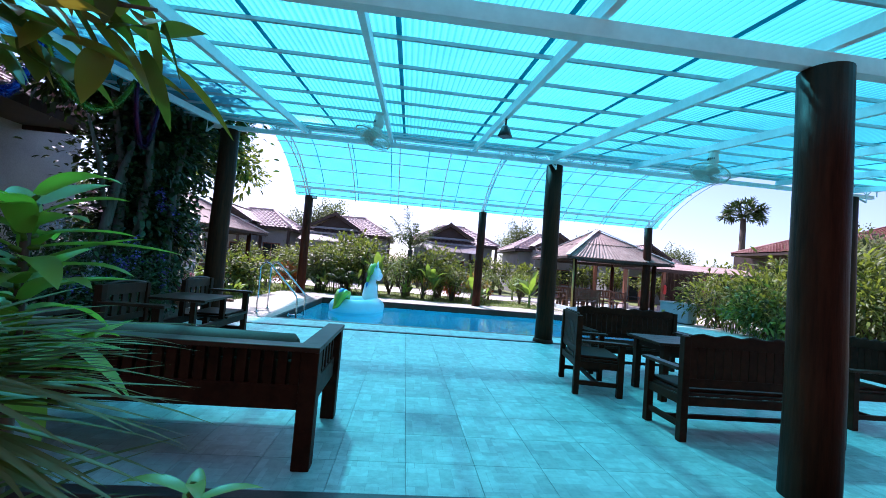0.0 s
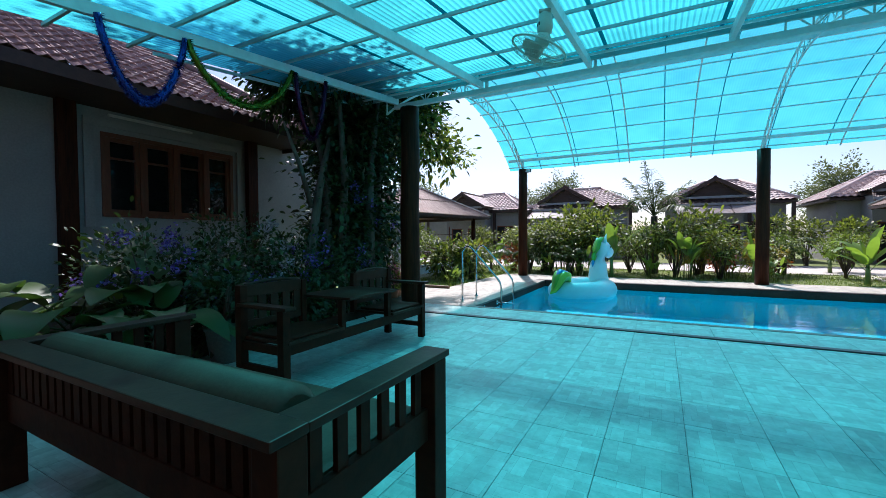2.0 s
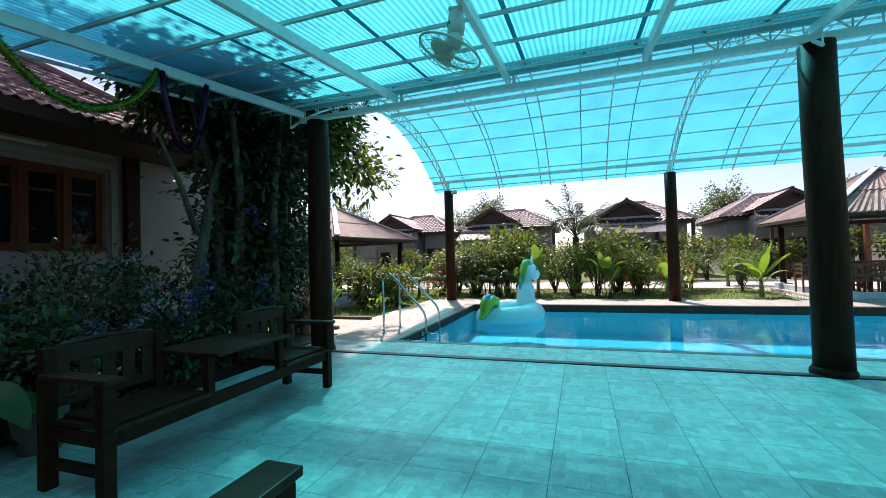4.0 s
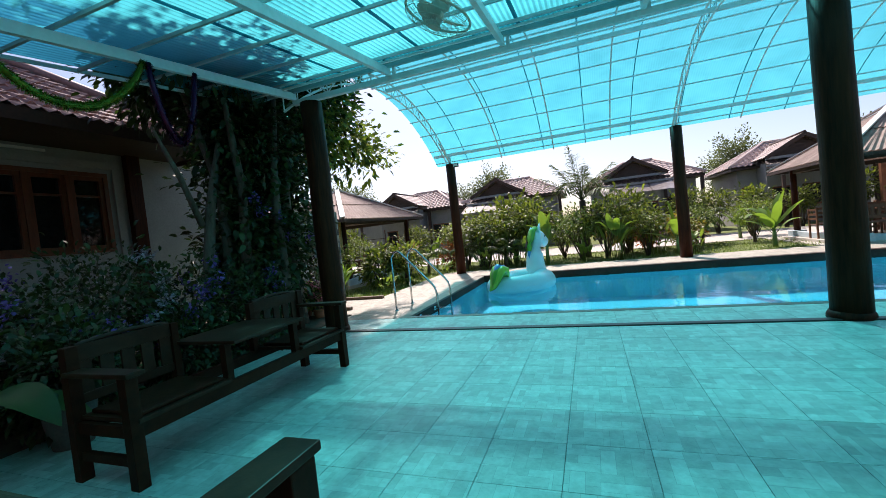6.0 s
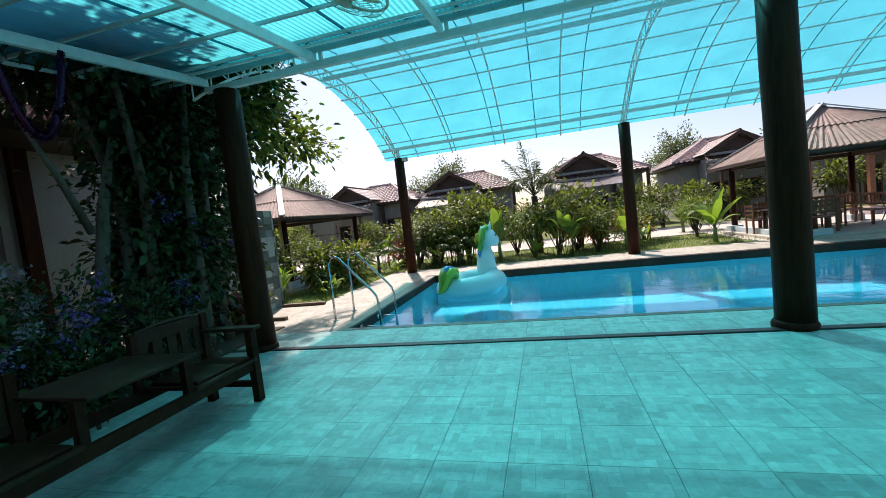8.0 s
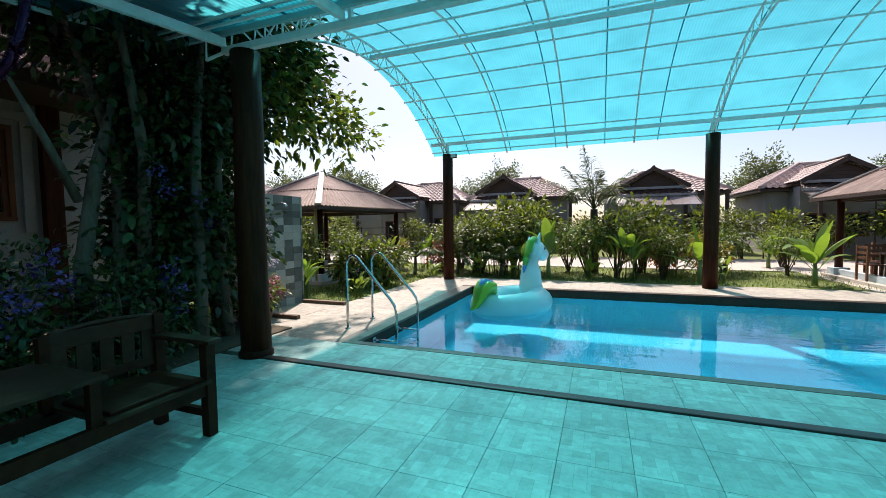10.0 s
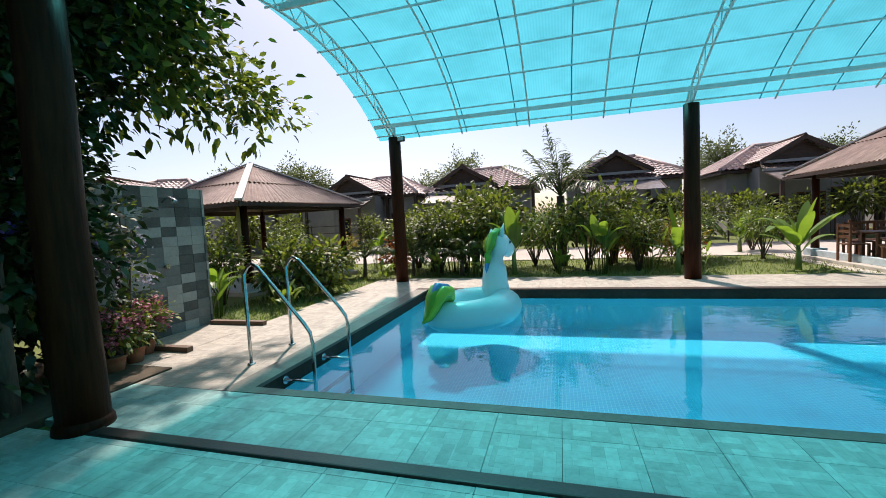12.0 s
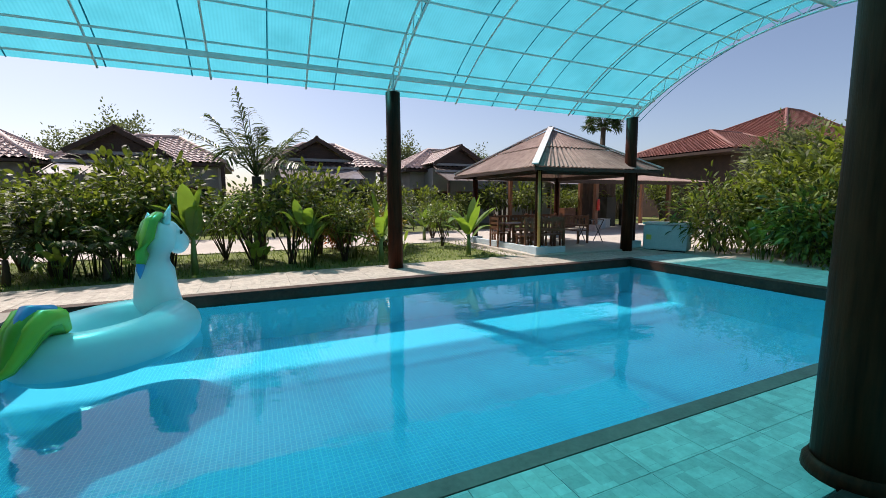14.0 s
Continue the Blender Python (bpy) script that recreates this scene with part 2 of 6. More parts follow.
def bar(bm, a, b, w, h):
    """A square bar from a to b, w wide and h high."""
    a, b = Vector(a), Vector(b)
    d = (b - a).normalized()
    s = d.cross(Vector((0, 0, 1)))
    s = s.normalized() if s.length > 1e-4 else Vector((1, 0, 0))
    u = s.cross(d).normalized()
    ring = [[bm.verts.new(c + s * i * w / 2 + u * j * h / 2) for i, j in ((-1, -1), (1, -1), (1, 1), (-1, 1))] for c in (a, b)]
    for k in range(4):
        bm.faces.new((ring[0][k], ring[0][(k + 1) % 4], ring[1][(k + 1) % 4], ring[1][k]))
    bm.faces.new(ring[0][::-1])
    bm.faces.new(ring[1])
    return bm


def sweep(bm, pts, radii, n=10, squash=(1, 1), closed=False, caps=True):
    """A tube through points, with a radius at each."""
    pts = [Vector(p) for p in pts]
    rings, up = [], Vector((0, 0, 1))
    for i, p in enumerate(pts):
        a = pts[i - 1] if (i or closed) else pts[i]
        b = pts[(i + 1) % len(pts)] if (i < len(pts) - 1 or closed) else pts[i]
        d = (b - a).normalized()
        s = d.cross(up if abs(d.z) < 0.95 else Vector((0, 1, 0)))
        s = s.normalized() if s.length > 1e-3 else Vector((1, 0, 0))
        u = s.cross(d).normalized()
        r = radii[i] if isinstance(radii, (list, tuple)) else radii
        rings.append([bm.verts.new(p + s * r * squash[0] * math.cos(k * math.tau / n) + u * r * squash[1] * math.sin(k * math.tau / n)) for k in range(n)])
    m = len(rings)
    for i in range(m if closed else m - 1):
        for k in range(n):
            bm.faces.new((rings[i][k], rings[i][(k + 1) % n], rings[(i + 1) % m][(k + 1) % n], rings[(i + 1) % m][k])).smooth = True
    if caps and not closed:
        bm.faces.new(rings[0][::-1])
        bm.faces.new(rings[-1])
    return bm


def mesh_of(name, bm, material):
    me = bpy.data.meshes.new(name)
    bmesh.ops.recalc_face_normals(bm, faces=bm.faces)
    bm.to_mesh(me)
    bm.free()
    me.materials.append(material)
    return me


def part(name, bm, material, parent=None, label="", m=None):
    ob = new(name, mesh_of(name, bm, material) if isinstance(bm, bmesh.types.BMesh) else bm)
    if parent:
        ob.parent = parent
    if m is not None:
        ob.matrix_basis = m
    return tagged(ob, label)


def thing(name, label, category, group="", m=None):
    ob = new(name)
    ob.empty_display_size = 0.1
    if m is not None:
        ob.matrix_basis = m
    return tagged(ob, label, category, group)


def setting(name, bm, material, label="", category=""):
    return tagged(part(name, bm, material), label, category, kind="structure")


B = bmesh.new

# ---- ground, road, deck, pool shell ----
PX0, PX1, PY0, PY1 = -2.5, 9.3, 10.08, 15.75     # pool opening
POOL_D, WATER = -0.86, -0.17
bm = B()
xs, ys = [-400, PX0 - 0.2, PX1 + 0.2, 400], [-300, PY0 - 0.1, PY1 + 0.1, 500]
vs = [[bm.verts.new((x, y, -0.06)) for x in xs] for y in ys]
for j in range(3):
    for i in range(3):
        if (i, j) != (1, 1):
            bm.faces.new((vs[j][i], vs[j][i + 1], vs[j + 1][i + 1], vs[j + 1][i]))
setting("ground", bm, M_GRASSY, "patchy green lawn and bare earth round the pool", "ground")
setting("road", box(B(), -60, 60, 22.3, 27.5, -0.06, -0.03), M_CONC, "pale concrete lane in bright sun behind the planting", "road")
setting("yard", box(B(), 11.52, 44, 9.0, 22.28, -0.06, -0.03), M_CONC, "pale concrete yard beside the pool and the pavilion", "road")
setting("lane_yard", box(B(), 7.0, 11.5, 17.62, 22.28, -0.06, -0.034), M_CONC, "pale concrete ground round the pavilion", "road")
setting("terrace_slab", box(B(), -3.95, 11.5, 3.0, 8.99, -0.2, -0.012), M_GROUT, "dark grout bed under the terrace tiles", "floor")
bm = B()
box(bm, -4.2, 11.5, 9.13, PY0 - 0.13, -0.2, -0.012)
setting("pool_edge_slab", bm, M_GROUT, "grout bed of the strip beside the pool", "floor")
bm = B()
box(bm, -4.45, PX0 - 0.30, PY0 - 0.13, 17.6, -0.2, -0.012)
box(bm, -5.5, -4.45, PY0 - 0.13, 12.36, -0.2, -0.012)
box(bm, PX0 - 0.30, 11.5, PY1 + 0.22, 17.6, -0.2, -0.012)
box(bm, PX1 + 0.25, 11.5, PY0 - 0.13, PY1 + 0.22, -0.2, -0.012)
setting("deck_slab", bm, M_GROUT, "grout bed of the pool deck", "floor")
setting("floor_trim", box(B(), -3.5, 11.5, 9.0, 9.12, -0.03, 0.016, 0.012), M_STRIP, "dark rounded trim strip along the terrace edge", "trim")
bm = B()
box(bm, PX0 - 0.30, PX1 + 0.25, PY0 - 0.13, PY0, -0.035, 0.004)
box(bm, PX0 - 0.30, PX0, PY0, PY1, -0.035, 0.004)
setting("pool_coping", bm, M_COPING, "grey stone coping round the pool", "coping")
bm = B()
box(bm, PX0 - 0.30, PX1 + 0.25, PY1, PY1 + 0.22, -0.035, 0.004)
box(bm, PX1, PX1 + 0.25, PY0, PY1, -0.035, 0.004)
setting("pool_coping_far", bm, M_DARKBAND, "dark brown coping round the pool", "coping")
bm = B()
for x0, x1, y0, y1 in ((PX0 - 0.2, PX0 + 0.0, PY0 - 0.1, PY1 + 0.1), (PX1, PX1 + 0.2, PY0 - 0.1, PY1 + 0.1), (PX0, PX1, PY1, PY1 + 0.1), (PX0, PX1, PY0 - 0.1, PY0)):
    box(bm, x0, x1, y0, y1, -0.20, -0.035)
setting("pool_band", bm, M_DARKBAND, "dark tiled band above the waterline", "trim")


def pool_material():
    m, nt, b, _ = nodes_of("pool_mosaic")
    v = coords(nt)
    br = nt.nodes.new("ShaderNodeTexBrick")
    br.offset = 0.0
    br.inputs["Scale"].default_value, br.inputs["Mortar Size"].default_value, br.inputs["Mortar Smooth"].default_value = 1.0, 0.004, 0.3
    br.inputs["Brick Width"].default_value, br.inputs["Row Height"].default_value = 0.05, 0.05
    br.inputs["Color1"].default_value, br.inputs["Color2"].default_value, br.inputs["Mortar"].default_value = (0.025, 0.60, 0.80, 1), (0.045, 0.66, 0.86, 1), (0.18, 0.85, 0.92, 1)
    nt.links.new(v, br.inputs["Vector"])
    col = mixc(nt, "MULTIPLY", 0.5, br.outputs["Color"], ramp(nt, noise_node(nt, v, 1.1, 3), [(0.3, (0.8, 0.9, 0.95)), (0.7, (1, 1, 1))]))
    nt.links.new(col, b.inputs["Base Color"])
    b.inputs["Roughness"].default_value = 0.35
    return m


M_POOL = pool_material()
bm = B()
box(bm, PX0 - 0.2, PX1 + 0.2, PY0 - 0.1, PY1 + 0.1, POOL_D - 0.1, POOL_D)
for x0, x1, y0, y1 in ((PX0 - 0.2, PX0, PY0 - 0.1, PY1 + 0.1), (PX1, PX1 + 0.2, PY0 - 0.1, PY1 + 0.1), (PX0, PX1, PY1, PY1 + 0.1), (PX0, PX1, PY0 - 0.1, PY0)):
    box(bm, x0, x1, y0, y1, POOL_D, -0.20)
setting("pool_shell", bm, M_POOL, "pool basin lined with small sky-blue mosaic", "pool")


def water_material():
    m, nt, b, out = nodes_of("pool_water")
    v = coords(nt, (1, 1.5, 1))
    n1, n2 = noise_node(nt, v, 1.3, 2, 0.45), noise_node(nt, v, 6.0, 2, 0.45)
    h = nt.nodes.new("ShaderNodeMath")
    h.operation = "MULTIPLY_ADD"
    h.inputs[1].default_value = 0.30
    nt.links.new(n2, h.inputs[0])
    nt.links.new(n1, h.inputs[2])
    bp = nt.nodes.new("ShaderNodeBump")
    bp.inputs["Strength"].default_value, bp.inputs["Distance"].default_value = 0.22, 0.03
    nt.links.new(h.outputs[0], bp.inputs["Height"])
    t = nt.nodes.new("ShaderNodeBsdfTransparent")
    t.inputs["Color"].default_value = (0.60, 0.93, 0.99, 1)
    g = nt.nodes.new("ShaderNodeBsdfGlossy")
    g.inputs["Roughness"].default_value = 0.0
    fr = nt.nodes.new("ShaderNodeFresnel")
    fr.inputs["IOR"].default_value = 1.5
    for s in (g, fr):
        nt.links.new(bp.outputs[0], s.inputs["Normal"])
    mx = nt.nodes.new("ShaderNodeMixShader")
    nt.links.new(fr.outputs[0], mx.inputs[0])
    nt.links.new(t.outputs[0], mx.inputs[1])
    nt.links.new(g.outputs[0], mx.inputs[2])
    nt.links.new(mx.outputs[0], out.inputs["Surface"])
    return m


bm = B()
bmesh.ops.create_grid(bm, x_segments=1, y_segments=1, size=0.5, matrix=Matrix.LocRotScale(((PX0 + PX1) / 2, (PY0 + PY1) / 2, WATER), None, (PX1 - PX0, PY1 - PY0, 1)))
setting("water", bm, water_material(), "clear blue pool water with gentle ripples", "water")


# ---- pavilion: log columns, steel frame, tinted roofs ----
def log_column(x, y, h, r, label, foot=True):
    c = thing("log_column", label, "column", "log columns of the pavilion", pose(x, y, 0))
    bm = B()
    zs = [0, 0.25 * h, 0.5 * h, 0.75 * h, h]
    rs = random.Random(int(x * 10 + y * 100))
    sweep(bm, [(rs.uniform(-0.01, 0.01), rs.uniform(-0.01, 0.01), z) for z in zs], [r * k for k in (1.03, 1.0, 0.985, 0.97, 0.96)], 28)
    part("log", bm, M_LOG, c)
    if foot:
        bm = B()
        sweep(bm, [(0, 0, -0.01), (0, 0, 0.05), (0, 0, 0.09)], [r + 0.035, r + 0.03, r + 0.006], 28)
        part("foot_ring", bm, M_LOG, c, "flared dark wooden ring at the foot")
    return c


CX = (-3.65, 3.4, 10.65)
for x, y in ((-3.43, 9.11), (3.5, 9.16), (10.65, 9.11)):
    log_column(x, y, 3.88, 0.185, "thick varnished dark log column on the terrace edge")
for x in CX:
    log_column(x, 17.1, 3.88, 0.165, "reddish-brown varnished log column on the pool deck", False)
for x, y in ((-3.69, 3.4), (3.36, 3.13), (10.61, 3.13)):
    log_column(x, y, 3.1, 0.172, "thick varnished dark log column at the terrace", False)


def roof_z(y):
    return 4.0 - 0.115 * (9.0 - y)


ROOF_X0, ROOF_X1, ROOF_Y0 = -4.6, 11.2, 2.45
frame_ob = thing("terrace_roof", "flat sloping steel frame roofed with teal corrugated sheets", "roof")
bm = B()
nx = 960
rows = [[bm.verts.new((ROOF_X0 + (ROOF_X1 - ROOF_X0) * i / nx, y, roof_z(y) + 0.13 + 0.011 * math.cos(i * math.pi / 2))) for i in range(nx + 1)] for y in (ROOF_Y0, 4.2, 5.8, 7.4, 9.0)]
for a, b in zip(rows, rows[1:]):
    for i in range(nx):
        bm.faces.new((a[i], a[i + 1], b[i + 1], b[i])).smooth = True
part("corrugated_sheet", bm, M_SHEET, frame_ob, "teal translucent corrugated sheets")
for x in [-3.65 + 1.762 * i for i in range(9)]:
    part("rafter", bar(B(), (x, ROOF_Y0, roof_z(ROOF_Y0)), (x, 9.0, roof_z(9.0)), 0.06, 0.11), M_STEEL, frame_ob)
y = 8.58
while y > ROOF_Y0:
    part("purlin", bar(B(), (ROOF_X0, y, roof_z(y) + 0.088), (ROOF_X1, y, roof_z(y) + 0.088), 0.03, 0.035), M_PURLIN, frame_ob)
    y -= 0.73
for x in [-2.6 + 1.37 * i for i in range(10)]:
    part("sheet_seam", bar(B(), (x, ROOF_Y0, roof_z(ROOF_Y0) + 0.116), (x, 9.0, roof_z(9.0) + 0.116), 0.05, 0.006), M_SEAM, frame_ob)
part("cross_beam", bar(B(), (-3.75, 3.13, 3.17), (ROOF_X1, 3.13, 3.17), 0.09, 0.13), M_STEEL, frame_ob)

# lattice girder on the front column row
part("bottom_chord", bar(B(), (-3.72, 9.05, 3.92), (11.2, 9.05, 3.92), 0.08, 0.08), M_STEEL, frame_ob)
part("top_chord", bar(B(), (-3.72, 9.05, 4.24), (11.2, 9.05, 4.24), 0.04, 0.04), M_PURLIN, frame_ob)
for cx in (-3.43, 3.4, 10.65):
    bm = B()
    for sx in (-1, 1):
        for i in range(4):
            a, b = cx + sx * (0.12 + 0.27 * i), cx + sx * (0.39 + 0.27 * i)
            if a > -3.7 and b > -3.7 and a < 11.2:
                stick(bm, (a, 9.05, 3.95 if i % 2 else 4.22), (b, 9.05, 4.22 if i % 2 else 3.95), 0.012, n=6)
                stick(bm, (b, 9.05, 3.95), (b, 9.05, 4.22), 0.012, n=6)
    part("lattice", bm, M_STEEL, frame_ob, "thin welded lattice bars beside the column")
for x in [-3.65 + 1.762 * i for i in range(1, 9)]:
    part("stub_post", bar(B(), (x + 0.07, 9.05, 3.95), (x + 0.07, 9.051, 4.22), 0.045, 0.045), M_STEEL, frame_ob)
part("side_rail", bar(B(), (ROOF_X0, 5.2, roof_z(5.2) + 0.085), (ROOF_X0, 9.0, roof_z(9.0) + 0.085), 0.03, 0.04), M_STEEL, frame_ob)
part("sheet_edge_rail", bar(B(), (ROOF_X0, 8.93, roof_z(8.93) + 0.075), (ROOF_X1, 8.93, roof_z(8.93) + 0.075), 0.05, 0.06), M_PURLIN, frame_ob)

VY, VR, VTOP, VH = 13.05, 7.35, 5.52, 4.45
VX0, VX1 = -4.3, 11.3


def vault(y, drop=0.0):
    r = VR - drop
    return VTOP - VR + math.sqrt(max(0.0, r * r - (y - VY) ** 2))


vault_ob = thing("vault_roof", "barrel-vaulted steel frame roofed with teal polycarbonate", "roof")
bm = B()
angs = [-math.asin(VH / VR) + (math.asin(VH / VR) + radians(38.3)) * i / 40 for i in range(41)]
arc = [(VY + VR * math.sin(a), VTOP - VR + VR * math.cos(a)) for a in angs]
rows = [[bm.verts.new((x, y, z)) for y, z in arc] for x in (VX0, VX1)]
for i in range(40):
    bm.faces.new((rows[0][i], rows[1][i], rows[1][i + 1], rows[0][i + 1])).smooth = True
part("vault_sheet", bm, M_VAULT, vault_ob, "teal translucent polycarbonate sheets")


def arc_tube(bm, x, drop, r, a0=0, a1=40, n=6):
    rr = VR - drop
    sweep(bm, [(x, VY + rr * math.sin(a), VTOP - VR + rr * math.cos(a)) for a in angs[a0:a1 + 1]], r, n)
    return bm


for x in (-3.75, 3.4, 10.75):
    part("truss_chord", arc_tube(B(), x, 0.05, 0.025), M_STEEL, vault_ob)
    part("truss_chord", arc_tube(B(), x, 0.36, 0.022), M_STEEL, vault_ob)
    bm = B()
    for i in range(0, 40):
        a, b = angs[i], angs[i + 1]
        d0, d1 = (0.05, 0.36) if i % 2 else (0.36, 0.05)
        p = [(x, VY + (VR - d) * math.sin(t), VTOP - VR + (VR - d) * math.cos(t)) for d, t in ((d0, a), (d1, b))]
        stick(bm, p[0], p[1], 0.011, n=5)
    part("truss_web", bm, M_STEEL, vault_ob)
for i in range(9):
    x = -3.65 + 1.762 * i
    if min(abs(x - c) for c in (-3.75, 3.4, 10.75)) > 0.5:
        part("rib", arc_tube(B(), x, 0.06, 0.02), M_STEEL, vault_ob)
for i in range(12):
    x = -3.1 + 1.33 * i
    part("sheet_seam", arc_tube(B(), x, 0.012, 0.012, n=4), M_SEAM, vault_ob)
for turn in (0, 6.3, 12.6, 18.9, 25.2, 31.9, 36.8, -6.3, -12.6, -18.9, -25.2, -31.9, -36.8):
    a = radians(turn)
    d = 0.05
    y, z = VY + (VR - d) * math.sin(a), VTOP - VR + (VR - d) * math.cos(a)
    part("vault_purlin", bar(B(), (VX0, y, z), (VX1, y, z), 0.03, 0.03), M_STEEL, vault_ob)
part("ridge_beam", bar(B(), (-3.7, 12.65, 5.17), (10.75, 12.65, 5.17), 0.06, 0.085), M_STEEL, vault_ob)
part("eave_beam", bar(B(), (-4.2, 17.1, vault(17.1) - 0.1), (11.0, 17.1, vault(17.1) - 0.1), 0.07, 0.09), M_STEEL, vault_ob)
for x in CX:
    for y in (17.1,):
        part("post_stub", bar(B(), (x, y, 3.86), (x, y + 0.001, vault(y) - 0.05), 0.06, 0.06), M_STEEL, vault_ob)
    part("tie_strut", bar(B(), (x, 17.1, 3.9), (x, 16.1, vault(16.1, 0.36)), 0.035, 0.035), M_STEEL, vault_ob)
setting("entry_path", box(B(), -6, 11.5, -6, 2.9, -0.09, -0.035), M_COPING, "worn dark concrete path in front of the terrace", "path")


setting("terrace_edge_trim", box(B(), -3.95, 11.5, 2.9, 3.0, -0.1, 0.006, 0.01), M_STRIP, "dark trim along the front of the terrace", "trim")


# ---- roofs with relief ----
def roof_slope(bm, a, b, c, d, wave=0.3, amp=0.025, course=0.36, step=0.02, flat=False):
    """A tiled or corrugated slope; a to b is the eave, d to c the top."""
    a, b, c, d = (Vector(p) for p in (a, b, c, d))
    n = (b - a).cross(d - a).normalized()
    n = n if n.z > 0 else -n
    e = (b - a).normalized()
    nu = max(4, int((b - a).length / wave * 4))
    nv = max(1, int(((d + c) / 2 - (a + b) / 2).length / course))
    levels = []
    for j in range(nv):
        levels += [(j / nv, step), ((j + 1) / nv, 0.0)] if step else ([(j / nv, 0.0)] + ([(1.0, 0.0)] if j == nv - 1 else []))
    prev = None
    for v, lift in levels:
        row = []
        for i in range(nu + 1):
            u = i / nu
            p = (a.lerp(b, u)).lerp(d.lerp(c, u), v)
            s = (p - a).dot(e) / wave * math.tau
            row.append(bm.verts.new(p + n * (amp * math.cos(s) + lift)))
        if prev:
            for i in range(nu):
                bm.faces.new((prev[i], prev[i + 1], row[i + 1], row[i]))
        prev = row
    return bm


def slab_poly(bm, pts, t):
    """A flat plate of thickness t under the given corners."""
    top = [bm.verts.new(Vector(p)) for p in pts]
    low = [bm.verts.new(Vector(p) - Vector((0, 0, t))) for p in pts]
    bm.faces.new(top)
    bm.faces.new(low[::-1])
    for i in range(len(pts)):
        j = (i + 1) % len(pts)
        bm.faces.new((top[i], low[i], low[j], top[j]))
    return bm


# ---- garden pavilions ----
def garden_hut(m, label, half=2.35, eave=2.4, top=3.83):
    h = thing("garden_hut", label, "pavilion", "open garden pavilions", m)
    q, ap = half, (0, 0, top)
    c = [(-q, -q, eave), (q, -q, eave), (q, q, eave), (-q, q, eave)]
    for i in range(4):
        a, b = c[i], c[(i + 1) % 4]
        mid = [(Vector(p) * 0.55 + Vector(ap) * 0.45) for p in (a, b)]
        up = [p + Vector((0, 0, 0.03)) for p in mid]
        part("roof_sheet", roof_slope(B(), a, b, mid[1], mid[0], 0.15, 0.018, 9.0, 0), M_HUTROOF, h)
        part("roof_sheet", roof_slope(B(), up[0] * 1.0, up[1] * 1.0, ap, ap, 0.15, 0.018, 9.0, 0), M_HUTROOF, h)
        part("ridge_cap", bar(B(), Vector(a) + Vector((0, 0, 0.05)), Vector(ap) + Vector((0, 0, 0.06)), 0.17, 0.035), M_RIDGE, h)
        part("fascia", bar(B(), Vector(a) - Vector((0, 0, 0.07)), Vector(b) - Vector((0, 0, 0.07)), 0.03, 0.08), M_DARKWOOD, h)
        part("hip_rafter", bar(B(), Vector(a) * 0.98 - Vector((0, 0, 0.05)), Vector(ap) - Vector((0, 0, 0.12)), 0.06, 0.1), M_DARKWOOD, h)
    p = half - 0.55
    for sx in (-1, 1):
        for sy in (-1, 1):
            part("post", stick(B(), (sx * p, sy * p, 0.1), (sx * p, sy * p, eave - 0.02), 0.10, 0.09, 14), M_LOG, h)
            part("post_base", box(B(), sx * p - 0.2, sx * p + 0.2, sy * p - 0.2, sy * p + 0.2, -0.06, 0.26, 0.015), M_HUTBASE, h)
        part("tie_beam", bar(B(), (sx * p, -p, eave - 0.1), (sx * p, p, eave - 0.1), 0.08, 0.14), M_DARKWOOD, h)
        part("tie_beam", bar(B(), (-p, sx * p, eave - 0.1), (p, sx * p, eave - 0.1), 0.08, 0.14), M_DARKWOOD, h)
    part("floor_slab", box(B(), -p - 0.3, p + 0.3, -p - 0.3, p + 0.3, -0.06, 0.05, 0.01), M_CONC, h)
    part("low_wall", box(B(), -p + 0.2, -p + 0.9, -p - 0.1, -p + 0.06, 0.05, 0.22, 0.01), M_HUTBASE, h)
    part("low_wall", box(B(), -p - 0.1, -p + 0.06, -p + 0.2, p - 0.2, 0.05, 0.22, 0.01), M_HUTBASE, h)
    return h


hr = garden_hut(pose(9.4, 19.2, 0), "open log pavilion with brown corrugated hip roof, white ridge caps")
hl = garden_hut(pose(-8.75, 17.6, 0, 0, 0, -10), "open log pavilion with a brown corrugated hip roof beside the lawn", 2.45, 2.32, 3.66)
part("bamboo_pole", stick(B(), (1.9, -2.08, 0.0), (1.9, -2.06, 2.25), 0.05, 0.045, 10), M_BAMBOO, hl, "yellow bamboo pole")
part("low_wall", box(B(), 1.8, 1.98, -1.6, 1.6, -0.06, 0.36, 0.01), M_HUTBASE, hl)
part("low_wall", box(B(), -1.6, 1.6, -1.98, -1.8, -0.06, 0.36, 0.01), M_HUTBASE, hl)


def picnic_set(m, label):
    t = thing("picnic_table", label, "table", "tables in the pavilions", m)
    for i in range(4):
        part("top_plank", box(B(), -0.7, 0.7, -0.36 + 0.18 * i, -0.19 + 0.18 * i, 0.70, 0.74, 0.006), M_CHAIR, t)
    for sx in (-0.55, 0.55):
        for sy in (-0.28, 0.28):
            part("leg", box(B(), sx - 0.035, sx + 0.035, sy - 0.035, sy + 0.035, 0, 0.70), M_CHAIR, t)
    part("stretcher", box(B(), -0.55, 0.55, -0.02, 0.02, 0.2, 0.26), M_CHAIR, t)
    return t


